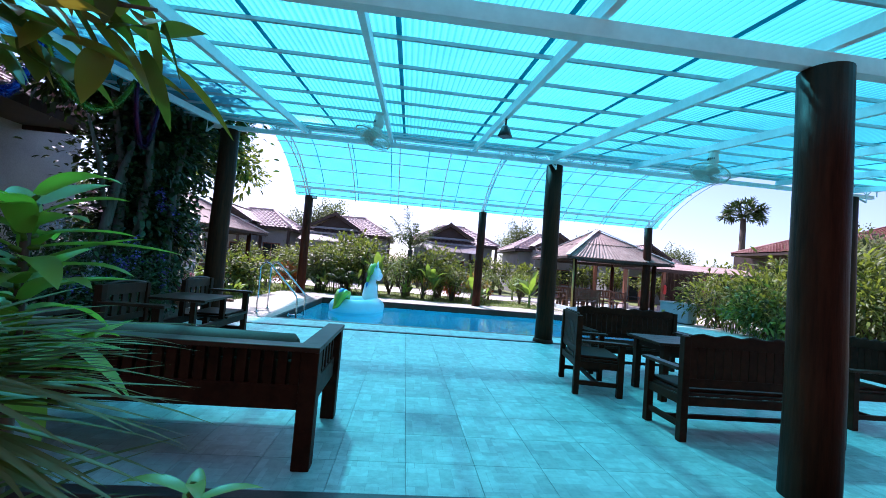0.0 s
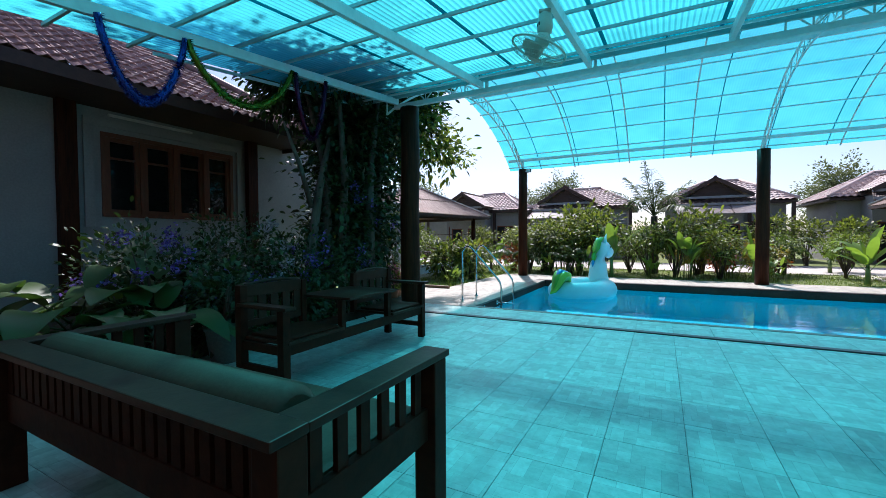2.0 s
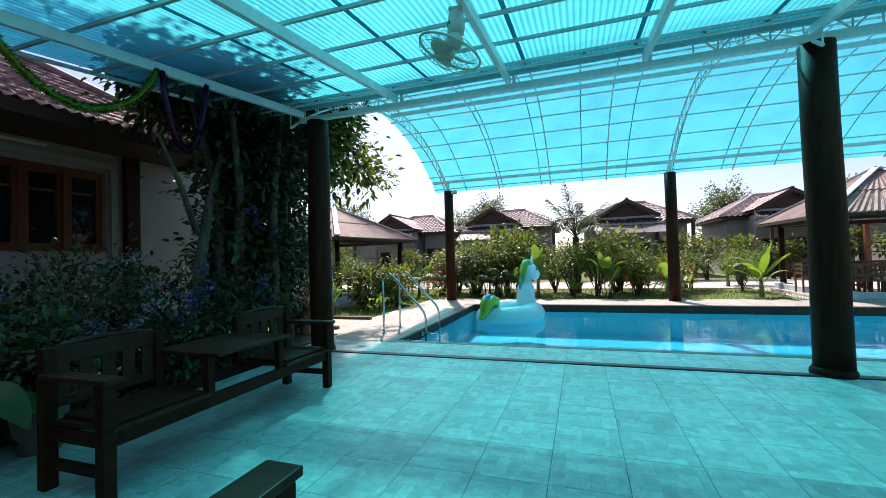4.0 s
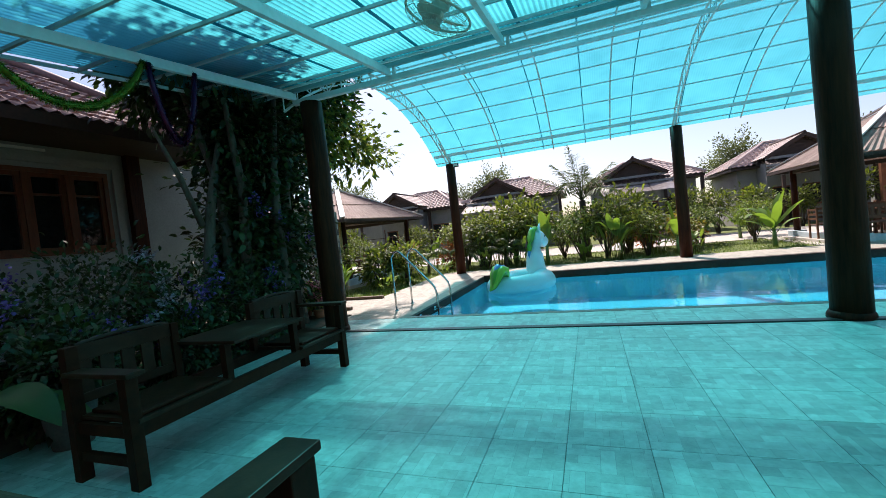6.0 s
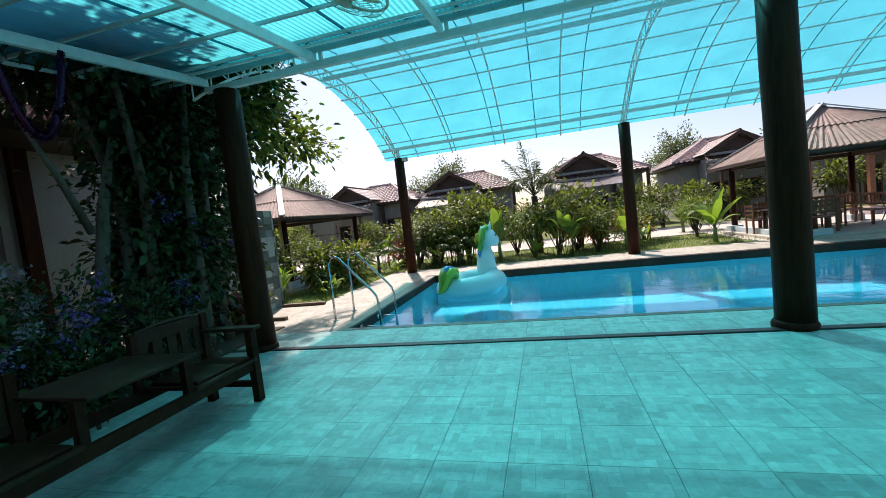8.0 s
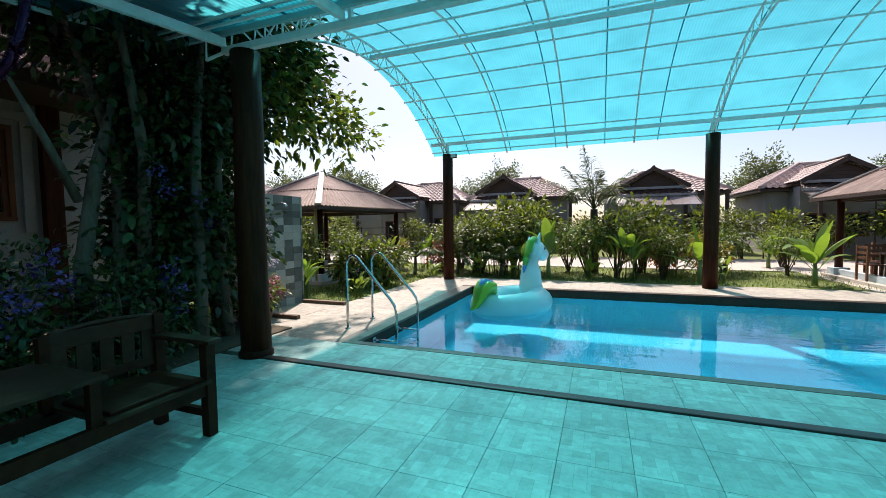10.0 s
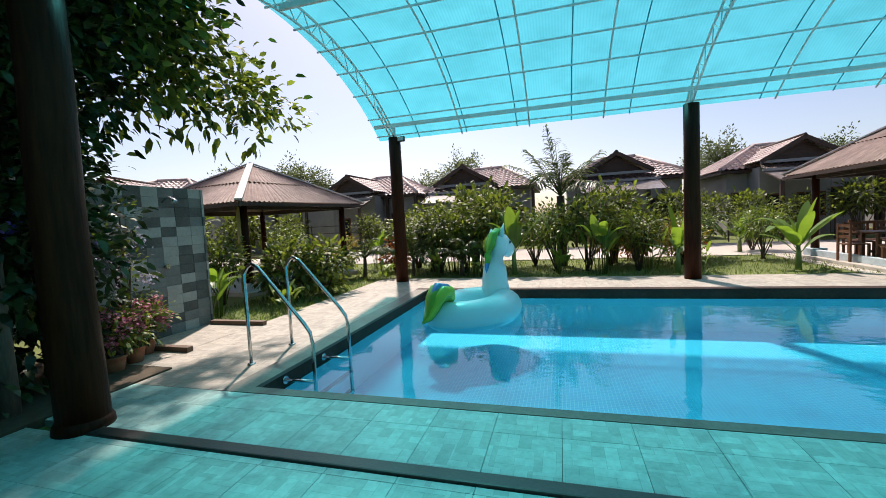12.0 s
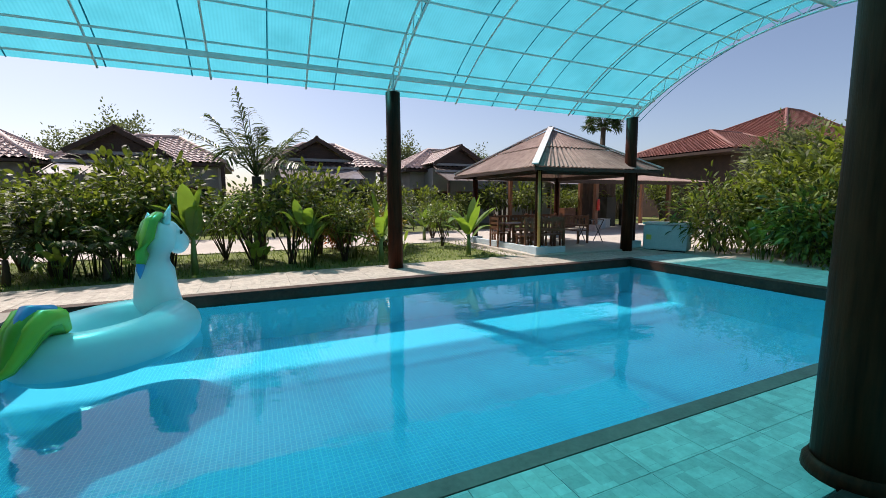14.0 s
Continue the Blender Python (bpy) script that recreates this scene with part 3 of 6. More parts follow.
def slat_chair(m, label):
    c = thing("wooden_chair", label, "chair", "chairs in the pavilions", m)
    part("seat", box(B(), -0.22, 0.22, -0.22, 0.22, 0.42, 0.45, 0.006), M_CHAIR, c)
    for sx in (-0.2, 0.2):
        part("leg", box(B(), sx - 0.022, sx + 0.022, -0.22, -0.176, 0, 0.42), M_CHAIR, c)
        part("leg", box(B(), sx - 0.022, sx + 0.022, 0.176, 0.22, 0, 0.95), M_CHAIR, c)
    for z in (0.62, 0.76, 0.9):
        part("back_slat", box(B(), -0.18, 0.18, 0.185, 0.21, z - 0.035, z + 0.035), M_CHAIR, c)
    return c


part("bamboo_pole", stick(B(), (-1.88, -1.95, 0.26), (-1.9, -1.95, 2.3), 0.045, 0.04, 10), M_BAMBOO, hr, "yellow bamboo pole")

picnic_set(pose(8.5, 19.4, 0.05), "brown wooden table on the pavilion floor")
picnic_set(pose(-8.3, 17.6, 0.05, 0, 0, 80), "dark wooden table under the garden pavilion")
ch = slat_chair(pose(8.0, 18.7, 0.05, 0, 0, 185), "brown slat-back wooden chair beside the pavilion table")
for x, y, r in ((8.6, 18.75, 175), (9.2, 18.8, 190), (8.1, 20.1, 10), (8.8, 20.1, -5), (7.6, 19.4, 95), (9.7, 19.4, -90)):
    copy_thing(ch, pose(x, y, 0.05, 0, 0, r))
for x, y, r in ((-7.6, 17.2, -100), (-7.6, 18.0, -80), (-9.0, 17.2, 95)):
    copy_thing(ch, pose(x, y, 0.05, 0, 0, r))


# ---- bungalows across the lane ----
def bungalow(m, label):
    h = thing("bungalow", label, "house", "row of bungalows", m)
    part("wall", box(B(), -2.5, 3.7, 2.0, 7.4, -0.06, 3.46), M_HOUSE, h)
    part("porch_wall", box(B(), -1.5, 1.5, 0.6, 2.0, -0.06, 3.5), M_HOUSE, h)
    e, r = 3.5, 5.05
    A, Bq, C, D = (-3.0, 1.4, e), (4.15, 1.4, e), (4.15, 7.9, e), (-3.0, 7.9, e)
    R0, R1 = (-0.2, 4.6, r), (1.75, 4.6, r)
    for a, b, c, d in ((A, Bq, R1, R0), (Bq, C, R1, R1), (C, D, R0, R1), (D, A, R0, R0)):
        part("roof_slope", roof_slope(B(), a, b, c, d, 0.30, 0.045, 0.33, 0.055), M_ROOFTILE, h)
    for a, b in ((A, R0), (Bq, R1), (C, R1), (D, R0), (R0, R1)):
        part("ridge", stick(B(), Vector(a) + Vector((0, 0, 0.07)), Vector(b) + Vector((0, 0, 0.07)), 0.09, n=8), M_ROOFTILE, h)
    part("eave", slab_poly(B(), [(-2.95, 1.45, e - 0.03), (4.1, 1.45, e - 0.03), (4.1, 7.85, e - 0.03), (-2.95, 7.85, e - 0.03)], 0.14), M_DARKWOOD, h)
    gz, ge, gw = 4.78, 3.73, 1.78
    for s in (-1, 1):
        part("gable_slope", roof_slope(B(), (s * gw, -0.35, ge), (s * gw, 4.2, ge), (0, 4.6, gz), (0, -0.35, gz), 0.30, 0.035, 0.33, 0.045), M_ROOFTILE, h)
        part("barge_board", bar(B(), (s * (gw + 0.04), -0.38, ge - 0.05), (0, -0.38, gz - 0.05), 0.05, 0.2), M_DARKWOOD, h)
    part("gable_ridge", stick(B(), (0, -0.36, gz + 0.05), (0, 4.4, gz + 0.05), 0.08, n=8), M_DARKWOOD, h)
    bm = B()
    slab = [(-1.55, 0.0, 3.66), (1.55, 0.0, 3.66), (0, 0.0, 4.62)]
    f = [bm.verts.new(p) for p in slab]
    g = [bm.verts.new(Vector(p) + Vector((0, 0.1, 0))) for p in slab]
    bm.faces.new(f), bm.faces.new(g[::-1])
    for i in range(3):
        bm.faces.new((f[i], g[i], g[(i + 1) % 3], f[(i + 1) % 3]))
    part("gable_panel", bm, M_DARKWOOD, h, "dark-stained boarded gable")
    for z in (3.86, 4.04, 4.22, 4.40):
        w = 1.55 * (4.62 - z) / 0.96 - 0.06
        part("gable_board", box(B(), -w, w, -0.03, -0.002, z - 0.075, z + 0.075), M_DARKWOOD, h)
    part("tie_beam", box(B(), -1.75, 1.75, -0.22, -0.10, 3.60, 3.74), M_GREYFASCIA, h)
    # skirt roof under the gable
    part("skirt_roof", roof_slope(B(), (-2.0, -0.95, 3.27), (2.0, -0.95, 3.27), (1.75, -0.1, 3.56), (-1.75, -0.1, 3.56), 0.30, 0.03, 0.30, 0.03), M_DARKWOOD, h, "narrow dark tiled skirt roof")
    part("skirt_fascia", box(B(), -2.0, 2.0, -1.0, -0.96, 3.17, 3.28), M_GREYFASCIA, h)
    for s in (-1, 0, 1):
        part("awning_panel", slab_poly(B(), [(s * 1.28 - 0.61, -2.5, 2.62), (s * 1.28 + 0.61, -2.5, 2.62), (s * 1.28 + 0.61, -0.9, 3.14), (s * 1.28 - 0.61, -0.9, 3.14)], 0.03), M_AWNING, h, "grey translucent awning panel")
    for x in (-1.92, -0.64, 0.64, 1.92):
        part("awning_bar", bar(B(), (x, -2.52, 2.62), (x, -0.9, 3.15), 0.05, 0.06), M_DARKWOOD, h)
    for s in (-1.8, 1.8):
        part("porch_post", box(B(), s - 0.07, s + 0.07, -2.4, -2.26, -0.06, 2.64), M_DARKWOOD, h)
    for x0, x1, z0, z1 in ((-1.3, -0.4, 0.0, 2.1), (0.1, 1.3, 0.9, 2.1)):
        w = part("window" if z0 else "door", box(B(), x0, x1, 0.56, 0.62, z0, z1), M_REDWOOD, h)
        part("pane", box(B(), x0 + 0.08, x1 - 0.08, 0.545, 0.556, z0 + 0.1, z1 - 0.08), M_PANE, w)
    for x0, x1 in ((2.0, 3.3), (-2.3, -1.7)):
        w = part("window", box(B(), x0, x1, 1.96, 2.02, 1.0, 2.3), M_REDWOOD, h)
        n = 2 if x1 - x0 > 1 else 1
        q = (x1 - x0 - 0.07) / n
        for k in range(n):
            part("pane", box(B(), x0 + 0.07 + q * k, x0 + q * (k + 1), 1.945, 1.956, 1.08, 2.22), M_PANE, w)
    for x in (1.9, 3.95):
        part("corner_post", box(B(), x - 0.09, x + 0.09, 1.5, 1.68, -0.06, e - 0.1), M_DARKWOOD, h)
    return h


M_GREYFASCIA = plain("grey_fascia_paint", (0.26, 0.26, 0.26), (0.38, 0.37, 0.36), 0.7, fine=12)
M_AWNING = plain("smoky_awning_sheet", (0.20, 0.17, 0.16), (0.34, 0.30, 0.28), 0.25, fine=6, bump=0.02)
M_PANE = plain("dark_glass", (0.010, 0.013, 0.014), (0.022, 0.026, 0.028), 0.3, fine=3, bump=0.0, spec=0.08)
bg = bungalow(pose(-4.95, 31, 0), "grey bungalow with a pinkish tiled hip roof and dark gable")
for x, y, r in ((3.55, 31, 0), (11.94, 31, 0), (-12.6, 31, 0), (-21.5, 31, 0), (20.6, 33, 0)):
    copy_thing(bg, pose(x, y, 0, 0, 0, r))
b2 = copy_thing(bg, pose(-22.5, 23.0, 0, 0, 0, 20))
tagged(b2, "grey bungalow with a tiled hip roof behind the pavilion")

# fence along the far side of the lane
fe = thing("railing_fence", "thin dark steel railing in front of the bungalows", "fence")
for x in range(-16, 18, 2):
    part("post", box(B(), x - 0.025, x + 0.025, 28.48, 28.52, -0.06, 1.7), M_DARKWOOD, fe)
for z in (1.2, 1.62):
    part("rail", box(B(), -16, 16, 28.485, 28.515, z - 0.02, z + 0.02), M_DARKWOOD, fe)

# red-roofed hall
hall = thing("red_roof_hall", "large hall with a red tiled hip roof", "house", "", pose(8.5, 0, 0.75))
part("wall", box(B(), 24, 48, 27.5, 38, -0.81, 4.2), M_DARKWOOD, hall)
for A, Bq, C, D, R0, R1 in (((22, 26, 4.3), (34, 26, 4.3), (34, 36, 4.3), (22, 36, 4.3), (26.8, 31, 6.45), (31, 31, 6.45)), ((29, 26.6, 4.6), (54, 26.6, 4.6), (54, 41, 4.6), (29, 41, 4.6), (41.5, 33, 9.85), (44.5, 33, 9.85))):
    for a, b, c, d in ((A, Bq, R1, R0), (Bq, C, R1, R1), (C, D, R0, R1), (D, A, R0, R0)):
        part("roof_slope", roof_slope(B(), a, b, c, d, 0.28, 0.025, 0.28, 0.06), M_ROOFRED, hall)
    for a, b in ((A, R0), (Bq, R1), (D, R0), (R0, R1)):
        part("ridge", stick(B(), a, b, 0.14, n=8), M_ROOFRED, hall)
    part("eave", slab_poly(B(), [Vector(p) - Vector((0, 0, 0.05)) for p in (A, Bq, C, D)], 0.2), M_DARKWOOD, hall)

# open shelter on red posts in front of the hall
shel = thing("roadside_shelter", "long low shelter with dark roof on reddish posts", "pavilion", "", pose(17.0, 25.6, 0))
part("roof_sheet", roof_slope(B(), (-4.0, -2.2, 2.5), (7.0, -2.2, 2.5), (7.0, 2.2, 3.1), (-4.0, 2.2, 3.1), 0.18, 0.02, 9.0, 0), M_HUTROOF, shel)
part("eave_board", box(B(), -4.0, 7.0, -2.23, -2.19, 2.3, 2.46), M_DARKWOOD, shel)
for k in range(11):
    part("back_board", box(B(), 1.6 + 0.27 * k, 1.6 + 0.27 * k + 0.25, 2.22, 2.26 + 0.02 * (k % 2), -0.06, 2.95), M_DARKWOOD, shel)
for x in (-3.6, 1.4, 6.6):
    part("post", box(B(), x - 0.09, x + 0.09, 1.87, 2.05, -0.06, 3.0, 0.01), M_CHAIR, shel)
for x in (-3.6, -1.2, 1.4, 4.0, 6.6):
    part("post", box(B(), x - 0.09, x + 0.09, -2.05, -1.87, -0.06, 2.45, 0.01), M_CHAIR, shel)
    part("post_base", box(B(), x - 0.2, x + 0.2, -2.16, -1.76, -0.06, 0.3, 0.015), M_ROOFTILE, shel, "reddish concrete post base")

# ---- the house beside the terrace; local y runs along the wall, local x out of it ----
house = tagged(new("house"), "grey plastered house with a brown tiled roof and wooden windows", "house")
house.matrix_basis = pose(-8.65, 0, 0)
WY0, WY1, WZ0, WZ1 = 6.3, 9.03, 1.84, 3.47     # window opening
for y0, y1, z0, z1 in ((-2.0, WY0, -0.06, 4.1), (WY1, 12.3, -0.06, 4.1), (WY0, WY1, -0.06, WZ0), (WY0, WY1, WZ1, 4.1)):
    part("wall", box(B(), -0.18, 0.0, y0, y1, z0, z1), M_PLASTER, house)
part("end_wall", box(B(), -6, -0.18, 12.12, 12.3, -0.06, 4.1), M_PLASTER, house)
part("back_wall", box(B(), -6.0, -5.8, -2.0, 12.12, -0.06, 4.1), M_PLASTER, house)
for y in (5.76, 9.52):
    part("wall_post", box(B(), 0.0, 0.15, y - 0.14, y + 0.14, -0.06, 4.0, 0.01), M_LOG, house, "dark red wooden post on the wall")
win = part("window", box(B(), -0.12, 0.05, WY0, WY1, WZ0, WZ0 + 0.07), M_REDWOOD, house)
part("head", box(B(), -0.12, 0.03, WY0, WY1, WZ1 - 0.08, WZ1), M_REDWOOD, win)
pitch = (WY1 - WY0 - 0.08) / 4
for k in range(5):
    part("mullion", box(B(), -0.12, 0.03, WY0 + pitch * k, WY0 + pitch * k + 0.08, WZ0 + 0.07, WZ1 - 0.08), M_REDWOOD, win)
for k in range(4):
    y0, y1 = WY0 + pitch * k + 0.08, WY0 + pitch * (k + 1)
    for a, b in ((y0, y0 + 0.075), (y1 - 0.075, y1)):
        part("sash", box(B(), -0.08, 0.0, a, b, WZ0 + 0.07, WZ1 - 0.08), M_REDWOOD, win)
    for z in (WZ0 + 0.07, WZ1 - 0.16):
        part("sash", box(B(), -0.08, 0.0, y0 + 0.075, y1 - 0.075, z, z + 0.08), M_REDWOOD, win)
    part("sash_bar", box(B(), -0.06, -0.015, y0 + 0.075, y1 - 0.075, WZ1 - 0.50, WZ1 - 0.46), M_REDWOOD, win)
    part("pane", box(B(), -0.075, -0.065, y0 + 0.075, y1 - 0.075, WZ0 + 0.15, WZ1 - 0.16), M_WINGLASS, win, "dark reflecting window pane")
part("window_surround", box(B(), 0.002, 0.05, WY0 - 0.28, WY1 + 0.26, WZ1 + 0.10, WZ1 + 0.24, 0.006), M_PLASTER, house)
for a, b in ((WY0 - 0.28, WY0 - 0.12), (WY1 + 0.10, WY1 + 0.26)):
    part("window_surround", box(B(), 0.002, 0.05, a, b, WZ0 - 0.2, WZ1 + 0.098, 0.006), M_PLASTER, house)
part("fluorescent_tube", box(B(), 0.06, 0.11, 6.4, 8.0, WZ1 + 0.30, WZ1 + 0.35, 0.008), M_RIDGE, house, "slim white tube lamp, switched off")
part("wall_plate", box(B(), 0.0, 0.13, 5.9, 11.1, 3.92, 4.08, 0.006), M_PLASTER, house, "pale beam under the eave")
E1, E0, EY, RUN, RZ = 1.7, 4.0, 10.6, 4.6, 6.95
a, b, c, d = (E1, -3.0, E0), (E1, EY, E0), (E1 - RUN, EY - RUN, RZ), (E1 - RUN, -3.0, RZ)
part("roof_slope", roof_slope(B(), a, b, c, d, 0.20, 0.03, 0.27, 0.035), M_ROOFDARK, house, "brown clay tiles in wavy rows")
part("roof_slope", roof_slope(B(), b, (E1 - 2 * RUN, EY, E0), c, c, 0.20, 0.03, 0.27, 0.035), M_ROOFDARK, house)
part("roof_slope", roof_slope(B(), (E1 - 2 * RUN, EY, E0), (E1 - 2 * RUN, -3.0, E0), d, c, 0.4, 0.03, 0.5, 0.035), M_ROOFDARK, house)
part("hip_ridge", stick(B(), Vector(b) + Vector((0, 0, 0.07)), Vector(c) + Vector((0, 0, 0.07)), 0.1, n=10), M_ROOFDARK, house)
part("soffit", slab_poly(B(), [(E1 - 0.03, -3, E0 - 0.05), (E1 - 0.03, EY - 0.03, E0 - 0.05), (-6, EY - 0.03, E0 - 0.05), (-6, -3, E0 - 0.05)], 0.05), M_DARKWOOD, house)
part("fascia", box(B(), E1 - 0.03, E1 + 0.01, -3, EY, E0 - 0.2, E0 + 0.0), M_DARKWOOD, house)
part("fascia", box(B(), -6, E1 - 0.03, EY - 0.02, EY + 0.02, E0 - 0.2, E0 + 0.0), M_DARKWOOD, house)


# unseen plain wall and eave behind the path, added to block sky light
setting("wall_south", box(B(), -9, 15, -2.6, -2.4, -0.1, 8.5), M_DARKWOOD, "unseen plain dark wall added behind the path to block sky light", "wall")
setting("roof_south", box(B(), -9, 15, -2.6, -1.5, 8.5, 8.62), M_DARKWOOD, "unseen dark eave added on the light-blocking wall", "roof")

# ---- leaves and plants ----
LEAF_V = np.array([(0, 0, 0), (0.3, 0.42, 0.05), (0.3, -0.42, 0.05), (0.7, 0.38, 0.02), (0.7, -0.38, 0.02), (1.0, 0, -0.12)])
LEAF_F = ((0, 2, 1), (1, 2, 4, 3), (3, 4, 5))


def leaf_mesh(name, pos, way, length, width, material, rng, droop=0.0):
    """Many small leaves: positions, ways they point, lengths and widths."""
    n = len(pos)
    way = way / np.maximum(1e-6, np.linalg.norm(way, axis=1, keepdims=True))
    up = np.tile((0, 0, 1.0), (n, 1)) + rng.normal(0, 0.45, (n, 3))
    side = np.cross(way, up)
    side /= np.maximum(1e-6, np.linalg.norm(side, axis=1, keepdims=True))
    nor = np.cross(side, way)
    L, W = np.asarray(length).reshape(-1, 1), np.asarray(width).reshape(-1, 1)
    V = np.concatenate([(pos + way * L * t[0] + side * W * t[1] + nor * L * t[2] + np.array((0, 0, -droop)) * L * t[0] ** 2)[:, None, :] for t in LEAF_V], axis=1).reshape(-1, 3)
    F = [tuple(6 * i + k for k in f) for i in range(n) for f in LEAF_F]
    me = bpy.data.meshes.new(name)
    me.from_pydata(V.tolist(), [], F)
    me.materials.append(material)
    return me


def cloud(rng, n_clumps, per, center, radii, clump, hollow=0.45, flatten=1.0):
    """Leaf places in clumps inside an uneven ellipsoid, and the ways they point."""
    d = rng.normal(0, 1, (n_clumps, 3))
    d /= np.linalg.norm(d, axis=1, keepdims=True)
    r = hollow + (1 - hollow) * rng.random((n_clumps, 1)) ** 0.6
    c = np.array(center) + d * r * np.array(radii) * (0.8 + 0.4 * rng.random((n_clumps, 1)))
    k = np.repeat(np.arange(n_clumps), per)
    off = rng.normal(0, 1, (len(k), 3)) * clump * np.array((1, 1, flatten))
    return c[k] + off, d[k] * 0.6 + off / clump * 0.6 + rng.normal(0, 0.45, (len(k), 3)) + np.array((0, 0, 0.15)), c


def shrub(m, label, seed, h, r, n_clumps, per, leaf, material, category="shrub", group="garden shrubs", name="shrub", base=0.35, slim=0.45):
    rng = np.random.default_rng(seed)
    s = thing(name, label, category, group, m)
    pos, way, c = cloud(rng, n_clumps, per, (0, 0, h * (0.5 + base / 2)), (r, r, h * (1 - base) / 2), 0.11 * (r + 0.4))
    keep = pos[:, 2] > 0.06
    pos, way = pos[keep], way[keep]
    ln = leaf * rng.uniform(0.6, 1.25, len(pos))
    bm = B()
    for k in range(min(13, n_clumps)):
        tip = Vector(c[k])
        sweep(bm, [(rng.uniform(-0.08, 0.08), rng.uniform(-0.08, 0.08), -0.03), tip * 0.5 + Vector((0, 0, 0.12 * h)), tip], [0.022, 0.016, 0.007], 6)
    part("stem", bm, M_BARK, s)
    part("foliage", leaf_mesh("foliage", pos, way, ln, ln * slim, material, rng, 0.15), None, s)
    return s


def frond(bm_leaf, rng, base, yaw, rise, length, sag, leaflet, n=26, spread=0.9):
    """Places and ways of the leaflets of one feathered frond, and its midrib."""
    pts, dirs = [], []
    out = Vector((math.cos(yaw), math.sin(yaw), 0))
    rib = []
    for i in range(n + 1):
        t = i / n
        p = Vector(base) + out * length * (t * math.cos(rise) * (1 - 0.15 * t)) + Vector((0, 0, length * (t * math.sin(rise) - sag * t * t)))
        rib.append(p)
    side = Vector((-out.y, out.x, 0))
    for i in range(3, n):
        d = (rib[i + 1] - rib[i]).normalized()
        for sg in (-1, 1):
            pts.append(rib[i])
            dirs.append(d * 0.75 + side * sg * spread + Vector((0, 0, rng.uniform(-0.25, 0.15))))
    return rib, pts, dirs, [leaflet * math.sin(0.25 + 2.6 * i / n) for i in range(3, n) for _ in (0, 1)]


def palm(m, label, seed, trunk_h, trunk_r, n_fronds, length, leaflet, rise=(0.5, 1.3), sag=(0.2, 0.7), name="palm_tree"):
    rng = np.random.default_rng(seed)
    p = thing(name, label, "palm", "", m)
    bm = B()
    sweep(bm, [(0, 0, -0.05), (0.03, 0, trunk_h * 0.4), (0.02, 0.03, trunk_h)], [trunk_r * 1.2, trunk_r, trunk_r * 0.8], 12)
    part("trunk", bm, M_BARK, p)
    for k in range(n_fronds):
        rib, pts, dirs, ln = frond(None, rng, (0.02, 0.03, trunk_h), k * 2.4 + rng.uniform(-0.2, 0.2), rng.uniform(*rise), length * rng.uniform(0.8, 1.1), rng.uniform(*sag), leaflet)
        fr = part("frond", sweep(B(), rib, [0.022 * (1 - 0.8 * i / len(rib)) for i in range(len(rib))], 5), M_PALM, p)
        ln = np.array(ln)
        part("leaflet_fringe", leaf_mesh("leaflets", np.array([tuple(q) for q in pts]), np.array([tuple(q) for q in dirs]), ln, np.full(len(ln), 0.045), M_PALM, rng, 0.35), None, fr)
    return p


def blade(bm, base, yaw, rise, length, width, sag, n=8, fold=0.12):
    """One large leaf with a folded midrib."""
    out, prev = Vector((math.cos(yaw), math.sin(yaw), 0)), None
    side = Vector((-out.y, out.x, 0))
    for i in range(n + 1):
        t = i / n
        p = Vector(base) + out * length * t * math.cos(rise) + Vector((0, 0, length * (t * math.sin(rise) - sag * t * t)))
        w = width * (math.sin(math.pi * min(1, 0.06 + 0.94 * t) ** 0.8) ** 0.7 if t < 0.999 else 0.02) * 0.5
        row = [bm.verts.new(p + side * w + Vector((0, 0, w * fold * 2))), bm.verts.new(p), bm.verts.new(p - side * w + Vector((0, 0, w * fold * 2)))]
        if prev:
            for k in (0, 1):
                bm.faces.new((prev[k], prev[k + 1], row[k + 1], row[k])).smooth = True
        prev = row
    return bm


def leafy_plant(m, label, seed, n, stem_h, length, width, rise, sag, material, category, name, group="", stem_r=0.02, stalk=0.15):
    rng = np.random.default_rng(seed)
    p = thing(name, label, category, group, m)
    part("stem", sweep(B(), [(0, 0, -0.03), (0.01, 0.01, stem_h * 0.5), (0, 0, stem_h)], [stem_r, stem_r * 0.85, stem_r * 0.5], 8), M_BARK if stem_r < 0.05 else M_STALK, p)
    for k in range(n):
        yaw, z = k * 2.4 + rng.uniform(-0.3, 0.3), stem_h * (0.55 + 0.45 * (k + 1) / n)
        ri, ln = rng.uniform(*rise), length * rng.uniform(0.75, 1.15)
        bm = B()
        if stalk:
            tip = Vector((math.cos(yaw) * math.cos(ri) * stalk * ln, math.sin(yaw) * math.cos(ri) * stalk * ln, z + math.sin(ri) * stalk * ln))
            sweep(bm, [(0, 0, z), tip], [0.012, 0.008], 5)
        else:
            tip = Vector((0, 0, z))
        blade(bm, tip, yaw, ri, ln, width * rng.uniform(0.8, 1.15), rng.uniform(*sag))
        part("leaf", bm, material, p)
    return p



